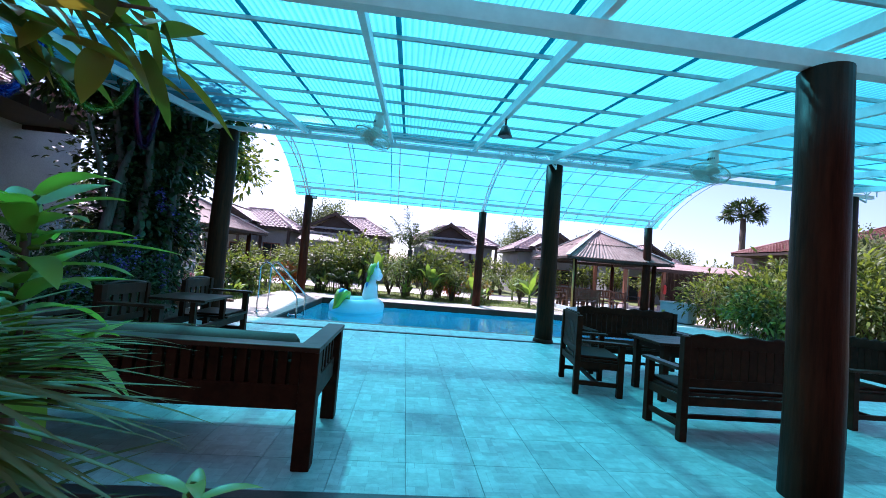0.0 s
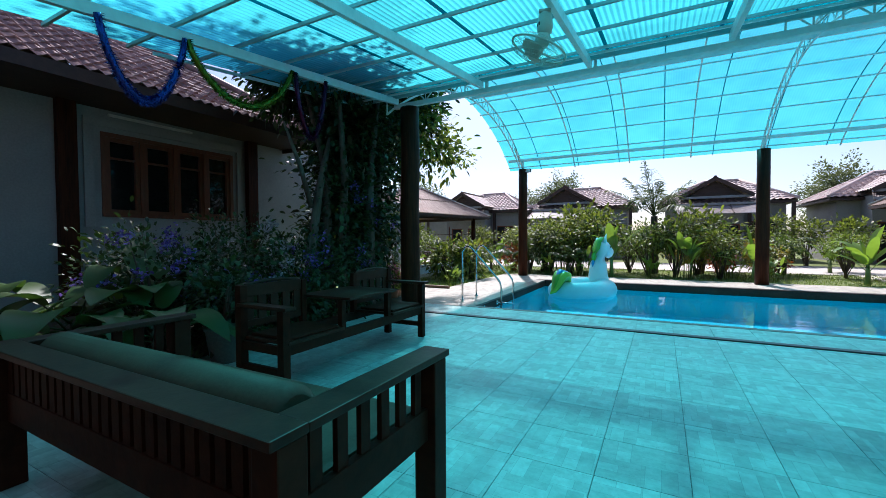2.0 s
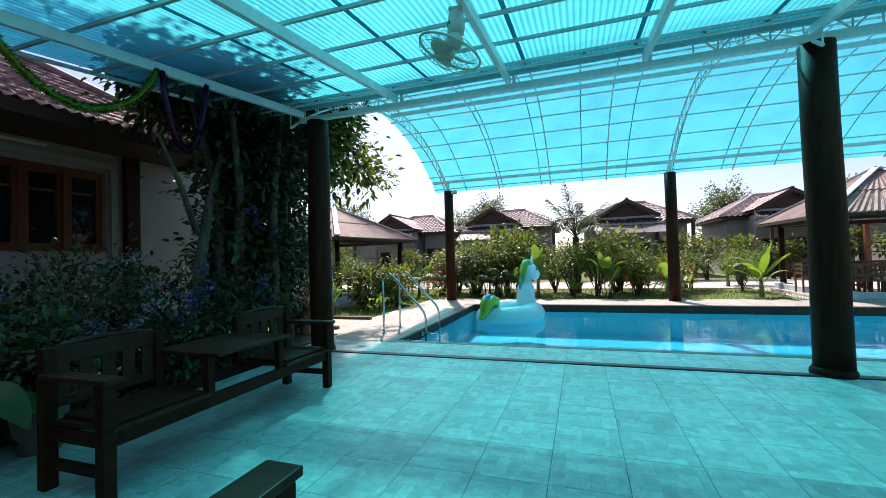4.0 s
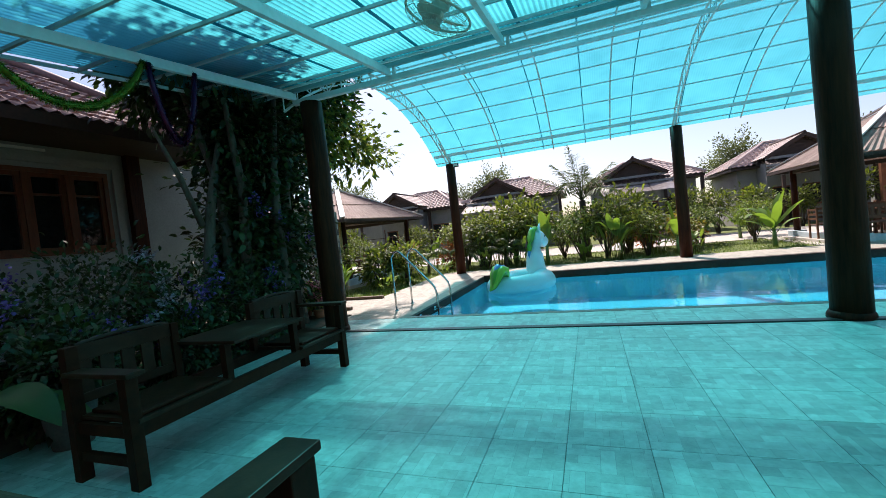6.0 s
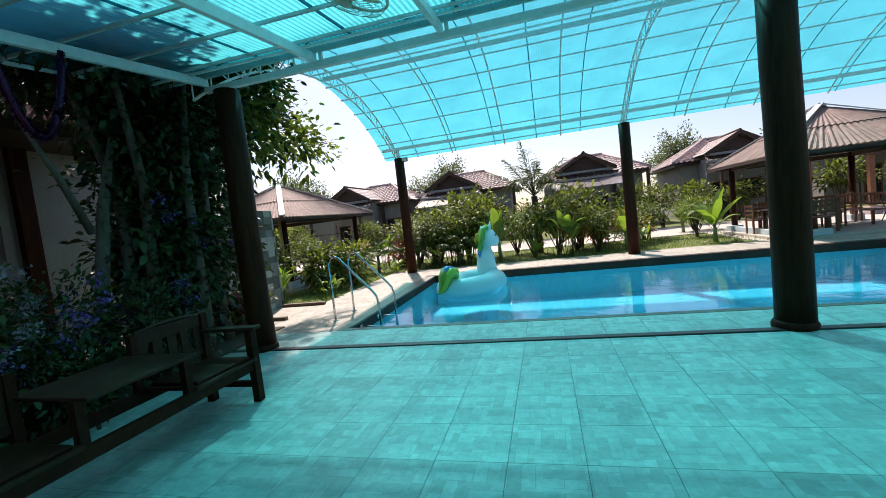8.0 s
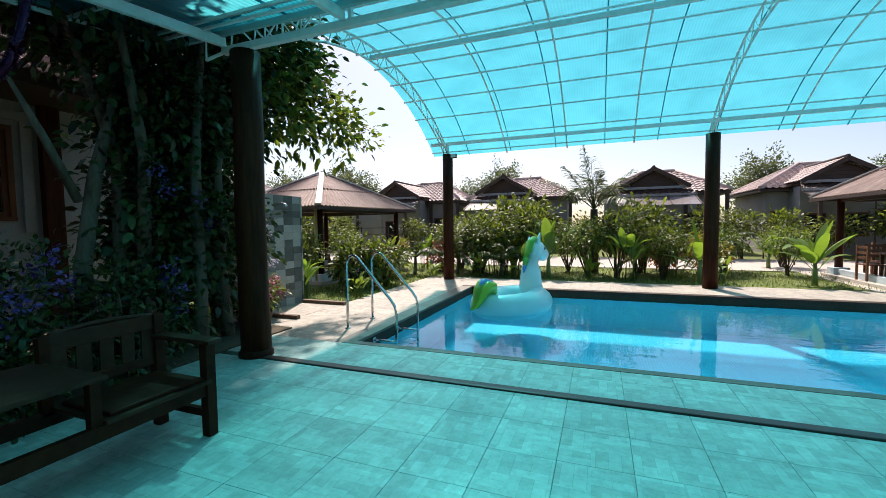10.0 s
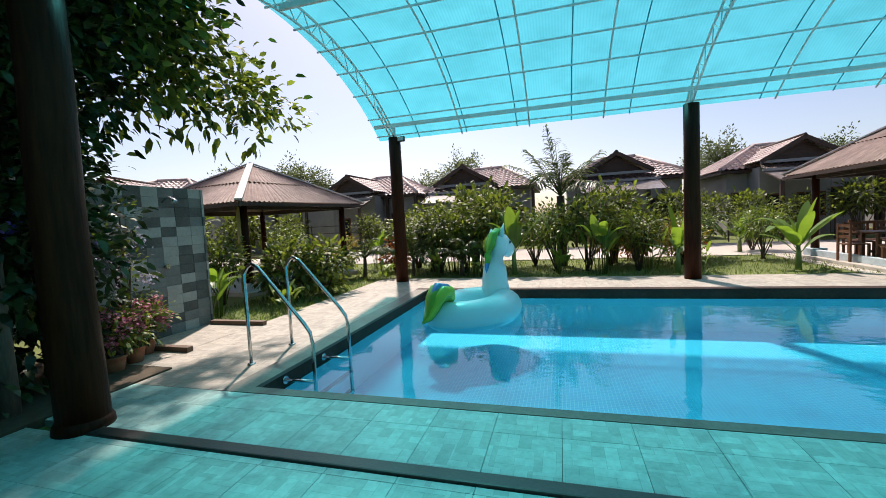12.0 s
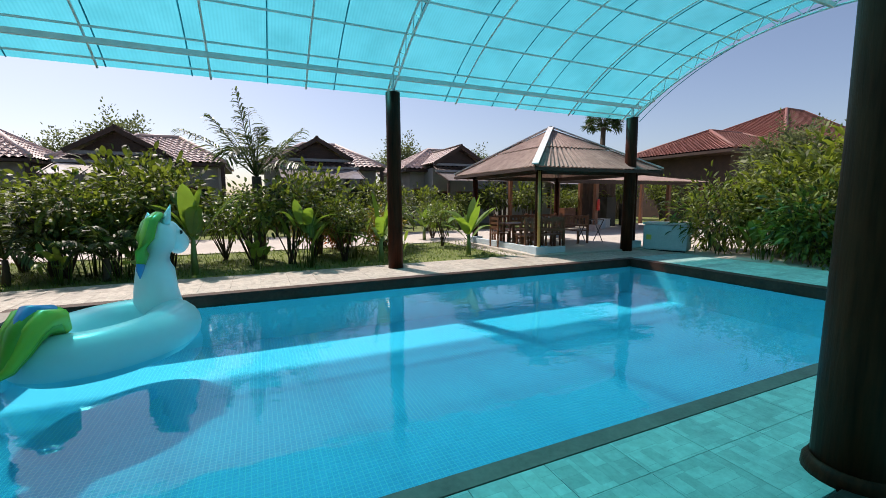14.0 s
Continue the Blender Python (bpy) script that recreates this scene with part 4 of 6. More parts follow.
# hedge planting behind the pool: a few grown shapes, repeated
protos = [
    shrub(pose(-3.2, 19.2, -0.05), "leafy green garden shrub in sun", 1, 2.15, 0.95, 74, 17, 0.17, M_LEAF, base=0.46),
    shrub(pose(-1.4, 19.6, -0.05), "tall leafy green shrub with thin stems", 2, 2.35, 0.95, 62, 14, 0.25, M_LEAF, base=0.5, slim=0.38),
    shrub(pose(0.4, 19.3, -0.05), "dense light green shrub in sun", 3, 1.85, 0.8, 56, 18, 0.15, M_LEAFLIGHT, base=0.46),
    shrub(pose(2.0, 20.4, -0.05), "yellow-green croton shrub in the garden bed", 4, 1.5, 0.75, 50, 22, 0.13, M_LEAFGOLD, base=0.38),
]
rs = random.Random(5)
for k, (x, y, s) in enumerate([(-4.4, 20.6, 0.95), (-2.3, 20.8, 1.12), (-0.3, 20.6, 0.85), (1.3, 19.2, 0.85), (2.2, 20.9, 1.0), (2.6, 19.0, 0.75), (3.9, 20.1, 0.85), (4.6, 21.3, 0.8), (6.4, 21.2, 0.8), (-2.3, 19.1, 0.7), (7.2, 24.0, 0.7),
                               (5.6, 28.0, 1.0), (2.6, 28.0, 0.85), (0.0, 28.0, 0.95), (-2.6, 28.0, 0.85), (-7.4, 28.0, 0.95), (-10.0, 28.2, 1.0), (8.6, 28.0, 0.9), (10.6, 28.2, 0.9), (12.8, 28.4, 1.0), (15.2, 28.5, 1.05), (17.8, 28.4, 1.0), (20.4, 28.6, 1.1), (22.0, 33.0, 1.4), (24.6, 33.6, 1.5), (27.4, 33.0, 1.5), (30.0, 31.0, 1.4), (1.3, 28.1, 0.8), (7.0, 28.1, 0.9), (-5.0, 28.1, 0.8), (-15.0, 27.9, 1.0), (-11.8, 15.2, 1.0), (-12.4, 17.6, 1.1), (-11.6, 20.2, 1.0), (-13.2, 13.2, 1.1), (-14.0, 19.0, 1.2)]):
    c = copy_thing(protos[(k * 3 + k // 4) % (4 if s < 0.9 else 2)], pose(x, y, -0.05, 0, 0, rs.uniform(0, 360)))
    c.scale = (s * rs.uniform(0.95, 1.1), s * rs.uniform(0.95, 1.1), s)
for x, y, s in ((-6.9, 14.2, 0.7), (-6.9, 19.9, 0.8), (-9.8, 20.4, 0.9)):
    c = copy_thing(protos[rs.choice((0, 2, 3))], pose(x, y, -0.05, 0, 0, rs.uniform(0, 360)))
    c.scale = (s, s, s)
big = shrub(pose(13.1, 15.9, -0.05), "large rounded bush with narrow glossy green leaves", 11, 2.0, 1.3, 150, 17, 0.27, M_LEAF, slim=0.26, base=0.1)
for x, y, s in ((14.4, 14.7, 1.25), (16.0, 13.6, 1.6), (12.9, 13.3, 0.95), (17.8, 15.4, 1.7), (14.8, 11.8, 1.1)):
    c = copy_thing(big, pose(x, y, -0.05, 0, 0, 70 * x))
    c.scale = (s, s, s)

for k, (x, y, s, n) in enumerate(((6.15, 18.75, 1.0, 15), (3.45, 18.5, 1.0, 11), (-0.75, 18.5, 1.3, 9), (6.6, 23.4, 0.9, 9))):
    b = leafy_plant(pose(x, y, -0.05, 0, 0, 50 * k), "young banana plant with broad sunlit leaves", 30 + k, n, 0.62 * s, 1.25 * s, 0.27 * s, (0.5, 1.45), (0.08, 0.6), M_BANANA, "banana plant", "banana_plant", "banana plants by the pool", 0.075, 0.2)
M_CROTON = leaf_material("red_leaf", (0.16, 0.05, 0.012), (0.34, 0.12, 0.03), (1.0, 0.7, 0.3))


def clump_plant(m, label, seed, n, length, width, mat):
    """Broad upright leaves on stalks out of one root."""
    rng = np.random.default_rng(seed)
    p = thing("heliconia", label, "plant", "broad-leaved plants in the garden", m)
    for k in range(n):
        a, r = rng.uniform(0, 6.28), rng.uniform(0.02, 0.28)
        b0 = Vector((r * math.cos(a), r * math.sin(a), -0.02))
        hgt = rng.uniform(0.35, 1.0) * length
        tip = b0 * 1.6 + Vector((0, 0, hgt))
        bm = B()
        sweep(bm, [b0, tip], [0.012, 0.008], 5)
        blade(bm, tip, a + rng.uniform(-0.8, 0.8), rng.uniform(0.5, 1.35), length * rng.uniform(0.5, 0.8), width * rng.uniform(0.8, 1.2), rng.uniform(0.1, 0.6), 7)
        part("leaf", bm, mat, p)
    return p


rs = random.Random(17)
hel = [clump_plant(pose(-1.9, 18.3, -0.05), "clump of broad green garden leaves", 61, 16, 0.9, 0.2, M_LEAFLIGHT), clump_plant(pose(1.6, 18.4, -0.05), "clump of tall broad banana-like leaves", 62, 14, 1.2, 0.24, M_BANANA)]
for k, (x, y, s) in enumerate(((-3.0, 18.4, 0.7), (0.5, 18.6, 0.5), (3.9, 18.7, 0.7), (-5.9, 20.4, 0.9), (-4.4, 17.6, 0.5), (-5.9, 16.6, 0.7), (-4.8, 13.6, 0.5), (-5.9, 13.0, 0.7), (2.9, 19.4, 1.0), (-2.7, 19.3, 1.1), (4.0, 20.6, 1.1), (12.3, 14.3, 0.8), (12.2, 12.4, 0.7))):
    c = copy_thing(hel[k % 2], pose(x, y, -0.05, 0, 0, rs.uniform(0, 360)))
    c.scale = (s, s, s)
cro = shrub(pose(3.0, 22.0, -0.05), "small red and orange croton bush in the garden", 65, 1.1, 0.5, 36, 20, 0.16, M_CROTON, base=0.15)
for x, y, s in ((-4.9, 19.6, 0.9), (4.6, 22.2, 0.9), (-7.3, 18.8, 0.9)):
    c = copy_thing(cro, pose(x, y, -0.05, 0, 0, 90 * x))
    c.scale = (s, s, s)

for k, (x, y, h, r) in enumerate(((-5.05, 15.5, 1.45, 0.6), (-5.6, 14.7, 1.3, 0.55))):
    shrub(pose(x, y, -0.05), "leafy green shrub at the lawn's edge by the paving", 71 + k, h, r, 48, 18, 0.2, M_LEAF, base=0.12)

# grass on the lawn
rng = np.random.default_rng(19)
n = 16000
gx = np.concatenate([rng.uniform(-7.0, 8.0, n * 3 // 4), rng.uniform(-6.6, -4.46, n // 4)])
gy = np.concatenate([rng.uniform(17.62, 22.2, n * 3 // 4), rng.uniform(12.6, 18.5, n // 4)])
gpos = np.stack([gx, gy, np.full(len(gx), -0.062)], axis=1)
gl = rng.uniform(0.05, 0.12, len(gx))
tagged(part("grass", leaf_mesh("grass", gpos, rng.normal(0, 0.45, (len(gx), 3)) + np.array((0, 0, 1.0)), gl, gl * 0.14, M_LEAFLIGHT, rng), None), "short green lawn grass behind the pool", "grass", kind="stuff")

palm(pose(0.56, 20.5, -0.05), "young coconut palm with upright ragged fronds", 41, 2.25, 0.15, 13, 2.6, 0.66, (0.35, 1.5), (0.05, 0.8))
palm(pose(-3.5, 19.6, -0.05), "short palm with a stout trunk and arching fronds", 47, 1.0, 0.13, 14, 1.6, 0.36, (0.4, 1.3), (0.3, 0.9))
palm(pose(-2.3, 18.4, -0.05), "low feathery palm with arching fronds", 48, 0.45, 0.07, 11, 1.5, 0.32, (0.5, 1.3), (0.3, 0.9))
palm(pose(-3.9, 18.6, -0.05), "low feathery palm with arching fronds", 42, 0.5, 0.06, 9, 1.5, 0.32, (0.7, 1.3), (0.3, 0.8))
palm(pose(-5.4, 18.3, -0.05), "low feathery palm with arching fronds", 45, 0.6, 0.06, 9, 1.5, 0.34, (0.6, 1.3), (0.3, 0.8))
palm(pose(2.9, 21.3, -0.05), "small feathery palm with arching fronds", 46, 0.9, 0.07, 9, 1.6, 0.34, (0.5, 1.3), (0.3, 0.8))
palm(pose(4.9, 22.0, -0.05), "small feathery palm beside the lane", 43, 1.0, 0.07, 8, 1.4, 0.32, (0.5, 1.2), (0.4, 0.9))


# distance haze is mixed into this pale leaf colour
M_LEAFFAR = leaf_material("hazy_tree_leaf", (0.07, 0.095, 0.045), (0.16, 0.19, 0.10), (1.0, 1.0, 0.7), 0.6, 0.5)


def tree(m, label, seed, h, r, n_clumps, per, leaf, material, trunk=0.22, name="tree", low=0.3):
    rng = np.random.default_rng(seed)
    t = thing(name, label, "tree", "", m)
    pos, way, c = cloud(rng, n_clumps, per, (0, 0, h * (1 + low) / 2), (r, r, h * (1 - low) / 2), 0.09 * r + 0.1, 0.35)
    bm = B()
    sweep(bm, [(0, 0, -0.05), (0.05, 0.02, h * low), (0, 0.05, h * 0.7)], [trunk, trunk * 0.7, trunk * 0.3], 10)
    for k in range(0, n_clumps, max(1, n_clumps // 14)):
        tip = Vector(c[k])
        sweep(bm, [(0, 0, h * (low + 0.1)), tip * 0.6 + Vector((0, 0, 0.25 * h)), tip], [trunk * 0.4, trunk * 0.22, trunk * 0.06], 6)
    part("trunk", bm, M_BARK, t)
    ln = leaf * rng.uniform(0.6, 1.25, len(pos))
    part("crown", leaf_mesh("crown", pos, way, ln, ln * 0.6, material, rng, 0.1), None, t)
    return t


far_tree = tree(pose(-7.9, 44, 0), "tall leafy tree behind the bungalows", 51, 7.2, 2.3, 170, 60, 0.22, M_LEAFFAR)
for x, y, s in ((13.0, 45, 0.95), (-11.3, 43, 0.78), (-24.9, 43, 1.1), (-22.0, 43, 0.86), (20.5, 44, 0.84), (-30, 40, 1.0), (36, 52, 0.9), (25, 20, 0.7)):
    c = copy_thing(far_tree, pose(x, y, 0, 0, 0, 40 * x))
    c.scale = (s * 1.1, s * 1.1, s)

# sugar palm: a ball of stiff fans on a tall trunk
sp = thing("sugar_palm", "tall sugar palm with a round head of fan leaves", "palm", "", pose(52.5, 60, 0) @ Matrix.Scale(1.2, 4))
part("trunk", sweep(B(), [(0, 0, 0), (0, 0, 5), (0.1, 0, 11)], [0.5, 0.4, 0.32], 12), M_BARK, sp)
rng = np.random.default_rng(61)
for k in range(48):
    d = Vector(rng.normal(0, 1, 3)).normalized()
    d.z = abs(d.z) * 1.1 - 0.35
    cen = Vector((0.1, 0, 11.6)) + d * rng.uniform(1.2, 2.3)
    fan = part("fan_leaf", stick(B(), (0.1, 0, 11.2), cen, 0.05, 0.03, 5), M_LEAFDARK, sp)
    dirs = np.array([tuple(d + Vector(rng.normal(0, 0.55, 3))) for _ in range(18)])
    part("fan_blade", leaf_mesh("blades", np.tile(tuple(cen), (18, 1)), dirs, np.full(18, 1.1), np.full(18, 0.16), M_LEAFDARK, rng), None, fan)

# ---- furniture on the terrace ----
M_FABRIC = plain("grey_vinyl", (0.048, 0.038, 0.022), (0.078, 0.063, 0.037), 0.6, fine=60, coarse=4, bump=0.1, spec=0.25)
sofa = thing("wooden_sofa", "wide dark wooden sofa with slatted sides and vinyl cushions", "sofa", "", pose(-1.31, 3.76, 0) @ Matrix.Diagonal((1, 1, 0.96, 1)))
SX, SY = 1.12, 0.47
for sx in (-1, 1):
    for sy in (-1, 1):
        part("leg", box(B(), sx * SX - 0.06, sx * SX + 0.06, sy * SY - 0.06, sy * SY + 0.06, 0, 0.812, 0.008), M_FURN, sofa)
    part("arm_rail", box(B(), sx * (SX - 0.01) - 0.075, sx * (SX - 0.01) + 0.075, -SY + 0.061, SY + 0.09, 0.814, 0.85, 0.006), M_FURN2, sofa)
    part("side_apron", box(B(), sx * SX - 0.02, sx * SX + 0.02, -SY + 0.06, SY - 0.06, 0.40, 0.57, 0.004), M_FURN, sofa)
    for k in range(6):
        y = -0.33 + 0.132 * k
        part("side_slat", box(B(), sx * SX - 0.012, sx * SX + 0.012, y - 0.028, y + 0.028, 0.57, 0.814), M_FURN, sofa)
part("back_rail", box(B(), -SX - 0.075, SX + 0.065, -SY - 0.09, -SY + 0.06, 0.815, 0.852, 0.006), M_FURN2, sofa)
part("back_apron", box(B(), -SX + 0.06, SX - 0.06, -SY - 0.02, -SY + 0.02, 0.40, 0.57, 0.004), M_FURN, sofa)
part("front_apron", box(B(), -SX + 0.06, SX - 0.06, SY - 0.03, SY + 0.01, 0.38, 0.50, 0.004), M_FURN, sofa)
for k in range(24):
    x = -1.02 + 2.04 * k / 23
    part("back_slat", box(B(), x - 0.03, x + 0.03, -SY - 0.014, -SY + 0.014, 0.57, 0.815), M_FURN, sofa)
part("seat_board", box(B(), -SX + 0.03, SX - 0.03, -SY + 0.03, SY - 0.03, 0.44, 0.47), M_FURN, sofa)
part("seat_cushion", box(B(), -SX + 0.06, SX - 0.06, -SY + 0.22, SY - 0.02, 0.47, 0.55, 0.03), M_FABRIC, sofa, "flat olive-grey vinyl seat cushion")
part("bolster", sweep(B(), [(-1.0, -0.27, 0.76), (-0.97, -0.27, 0.76), (0, -0.27, 0.76), (0.94, -0.27, 0.76), (0.97, -0.27, 0.76)], [0.09, 0.125, 0.13, 0.125, 0.09], 20, (1.0, 1.0)), M_FABRIC, sofa, "padded vinyl roll along the back")
part("back_pad", box(B(), -1.02, 1.02, -0.42, -0.20, 0.50, 0.72, 0.03), M_FABRIC, sofa)


def back_panel(parent, x0, x1, y, z0, z1, n, mat):
    """A slatted backrest between two rails, along local x."""
    bm = B()
    box(bm, x0, x1, y - 0.018, y + 0.018, z1 - 0.11, z1, 0.006)
    part("top_rail", bm, mat, parent)
    for k in range(6):
        x = x0 + (x1 - x0) * (k + 0.5) / 6
        part("crest", sweep(B(), [(x - (x1 - x0) / 13, y, z1 - 0.006), (x, y, z1 + 0.004), (x + (x1 - x0) / 13, y, z1 - 0.006)], [0.008, 0.02, 0.008], 8), mat, parent)
    part("low_rail", box(B(), x0, x1, y - 0.016, y + 0.016, z0, z0 + 0.08, 0.004), mat, parent)
    for k in range(n):
        x = x0 + (x1 - x0) * (k + 0.5) / n
        w = (x1 - x0) / n * 0.45
        part("back_slat", box(B(), x - w, x + w, y - 0.010, y + 0.010, z0 + 0.08, z1 - 0.11), mat, parent)


def arm_bench(m, w, name, label, category, group, n):
    """A wooden seat with arms and a slatted back; it faces local -y."""
    t = thing(name, label, category, group, m)
    h = w / 2
    for sx in (-1, 1):
        part("leg", box(B(), sx * (h - 0.035) - 0.035, sx * (h - 0.035) + 0.035, -0.30, -0.23, 0, 0.64, 0.006), M_FURN, t)
        part("back_post", box(B(), sx * (h - 0.035) - 0.035, sx * (h - 0.035) + 0.035, 0.23, 0.30, 0, 0.97, 0.006), M_FURN, t)
        part("armrest", box(B(), sx * (h - 0.035) - 0.05, sx * (h - 0.035) + 0.05, -0.34, 0.23, 0.64, 0.67, 0.006), M_FURN2, t)
        part("side_rail", box(B(), sx * (h - 0.035) - 0.02, sx * (h - 0.035) + 0.02, -0.23, 0.23, 0.33, 0.41), M_FURN, t)
        part("side_stretcher", box(B(), sx * (h - 0.035) - 0.018, sx * (h - 0.035) + 0.018, -0.23, 0.23, 0.12, 0.17), M_FURN, t)
    part("front_rail", box(B(), -h + 0.07, h - 0.07, -0.285, -0.245, 0.33, 0.41), M_FURN, t)
    part("rear_rail", box(B(), -h + 0.07, h - 0.07, 0.245, 0.285, 0.33, 0.41), M_FURN, t)
    part("middle_stretcher", box(B(), -h + 0.05, h - 0.05, -0.02, 0.02, 0.125, 0.165), M_FURN, t)
    part("seat", box(B(), -h + 0.05, h - 0.05, -0.32, 0.25, 0.41, 0.44, 0.008), M_FURN2, t)
    part("seat_pad", box(B(), -h + 0.08, h - 0.08, -0.30, 0.22, 0.44, 0.475, 0.014), M_FURN, t, "thin dark seat pad")
    back_panel(t, -h + 0.07, h - 0.07, 0.265, 0.50, 0.98, n, M_FURN)
    return t


grp = "wooden seats round the terrace table"
arm_bench(pose(2.95, 5.76, 0, 0, 0, 80), 0.90, "wooden_armchair", "dark carved wooden armchair beside the terrace table", "armchair", grp, 10)
arm_bench(pose(3.88, 4.33, 0, 0, 0, 180), 1.70, "wooden_bench", "dark wooden bench with carved back at the table", "bench", grp, 18)
arm_bench(pose(4.18, 6.78, 0), 1.75, "wooden_bench", "dark slatted wooden bench on the pool side of the table", "bench", grp, 18)
arm_bench(pose(5.75, 5.0, 0, 0, 0, -90), 0.85, "wooden_armchair", "dark wooden armchair at the far end of the table", "armchair", grp, 10)
tb = thing("terrace_table", "dark wooden table with a smooth top on the terrace", "table", "", pose(4.3, 5.6, 0))
for k in range(4):
    part("top_plank", box(B(), -0.72, 0.72, -0.38 + 0.19 * k, -0.193 + 0.19 * k, 0.69, 0.725, 0.005), M_FURN2, tb)
for sx in (-0.6, 0.6):
    for sy in (-0.3, 0.3):
        part("leg", box(B(), sx - 0.04, sx + 0.04, sy - 0.04, sy + 0.04, 0, 0.69, 0.005), M_FURN, tb)
    part("apron", box(B(), sx - 0.015, sx + 0.015, -0.26, 0.26, 0.60, 0.69), M_FURN, tb)
for sy in (-0.3, 0.3):
    part("apron", box(B(), -0.56, 0.56, sy - 0.015, sy + 0.015, 0.60, 0.69), M_FURN, tb)

# double seat with a table between: local y along its length, it faces +x
ds = thing("double_seat", "dark wooden double seat with a small table between", "bench", "", pose(-2.43, 6.17, 0) @ Matrix.Diagonal((1, 1.03, 1, 1)))
for y in (-1.16, 1.16):
    part("leg", box(B(), 0.25, 0.33, y - 0.04, y + 0.04, 0, 0.75, 0.006), M_FURN, ds)
    part("back_post", box(B(), -0.33, -0.25, y - 0.04, y + 0.04, 0, 0.95, 0.006), M_FURN, ds)
    part("armrest", box(B(), -0.28, 0.38, y - 0.06, y + 0.06, 0.75, 0.785, 0.008), M_FURN2, ds)
    part("side_stretcher", box(B(), -0.25, 0.25, y - 0.02, y + 0.02, 0.15, 0.21), M_FURN, ds)
    part("side_rail", box(B(), -0.25, 0.25, y - 0.02, y + 0.02, 0.34, 0.42), M_FURN, ds)
part("front_rail", box(B(), 0.26, 0.31, -1.12, 1.12, 0.33, 0.43, 0.004), M_FURN, ds)
part("rear_rail", box(B(), -0.31, -0.26, -1.12, 1.12, 0.33, 0.43, 0.004), M_FURN, ds)
for s in (-1, 1):
    part("seat", box(B(), -0.26, 0.34, s * 0.79 - 0.36, s * 0.79 + 0.36, 0.43, 0.46, 0.006), M_FURN2, ds)
    part("seat_pad", box(B(), -0.22, 0.30, s * 0.79 - 0.32, s * 0.79 + 0.32, 0.46, 0.49, 0.012), M_FURN, ds, "thin dark seat pad")
    part("inner_post", box(B(), 0.24, 0.30, s * 0.40 - 0.03, s * 0.40 + 0.03, 0.40, 0.74), M_FURN, ds)
    part("inner_post", box(B(), -0.32, -0.26, s * 0.42 - 0.03, s * 0.42 + 0.03, 0.40, 0.94), M_FURN, ds)
    for z0, z1 in ((0.83, 0.95), (0.53, 0.60)):
        part("back_rail", box(B(), -0.31, -0.275, s * 0.79 - 0.34, s * 0.79 + 0.34, z0, z1, 0.006), M_FURN2, ds)
    part("crest", sweep(B(), [(-0.293, s * 0.79 - 0.33 + 0.66 * k / 12, 0.945 + 0.028 * math.sin(math.pi * k / 12)) for k in range(13)], 0.017, 8), M_FURN2, ds)
    for k in range(5):
        y = s * 0.79 - 0.29 + 0.145 * k
        part("back_slat", box(B(), -0.302, -0.282, y - 0.045, y + 0.045, 0.60, 0.83), M_FURN2, ds)
part("table_board", box(B(), -0.34, 0.40, -0.42, 0.42, 0.74, 0.77, 0.008), M_FURN2, ds, "small wooden table board between the seats")

# ---- pool ladder ----
lad = thing("pool_ladder", "stainless steel pool ladder with two curved handrails", "ladder", "", pose(0, 0, 0))
for y in (10.68, 11.46):
    pts = [(-3.07, y, 0.0), (-3.07, y, 0.6), (-3.07, y, 1.08), (-3.0, y - 0.01, 1.18), (-2.93, y - 0.02, 1.21), (-2.84, y - 0.03, 1.17), (-2.2, y - 0.13, 0.54), (-2.13, y - 0.14, 0.45), (-2.10, y - 0.15, 0.33), (-2.10, y - 0.15, -0.3), (-2.10, y - 0.15, -0.8)]
    part("handrail", sweep(B(), pts, 0.021, 12), M_CHROME, lad)
    part("flange", sweep(B(), [(-3.07, y, 0.0), (-3.07, y, 0.012), (-3.07, y, 0.02)], [0.05, 0.048, 0.025], 16), M_CHROME, lad)
    part("wall_bracket", stick(B(), (-2.5, y - 0.15, -0.10), (-2.10, y - 0.15, -0.10), 0.02, n=12), M_CHROME, lad)
    part("bracket_disc", stick(B(), (-2.5, y - 0.15, -0.10), (-2.48, y - 0.15, -0.10), 0.045, n=16), M_CHROME, lad)
for z in (-0.28, -0.52, -0.76):
    part("tread", box(B(), -2.14, -2.06, 10.53, 11.31, z - 0.015, z + 0.015, 0.006), M_CHROME, lad)

# ---- inflatable float ----
M_FLOAT = plain("pale_blue_vinyl", (0.46, 0.80, 0.84), (0.54, 0.86, 0.89), 0.28, fine=3, coarse=1, bump=0.02)
M_FLOATW = plain("white_vinyl", (0.78, 0.86, 0.87), (0.84, 0.91, 0.92), 0.28, fine=3, coarse=1, bump=0.02)
M_GREENV = plain("green_vinyl", (0.10, 0.36, 0.03), (0.16, 0.46, 0.05), 0.3, fine=3, coarse=1, bump=0.02)
M_LIMEV = plain("lime_vinyl", (0.26, 0.52, 0.03), (0.34, 0.60, 0.06), 0.3, fine=3, coarse=1, bump=0.02)
M_BLUEV = plain("blue_vinyl", (0.02, 0.22, 0.52), (0.04, 0.30, 0.62), 0.3, fine=3, coarse=1, bump=0.02)
M_INK = plain("black_print", (0.01, 0.01, 0.012), (0.02, 0.02, 0.025), 0.4)
fl = thing("pool_float", "pale blue inflatable horse float with green mane and tail", "pool float", "", pose(-1.05, 14.0, WATER + 0.13, 0, 0, 63))
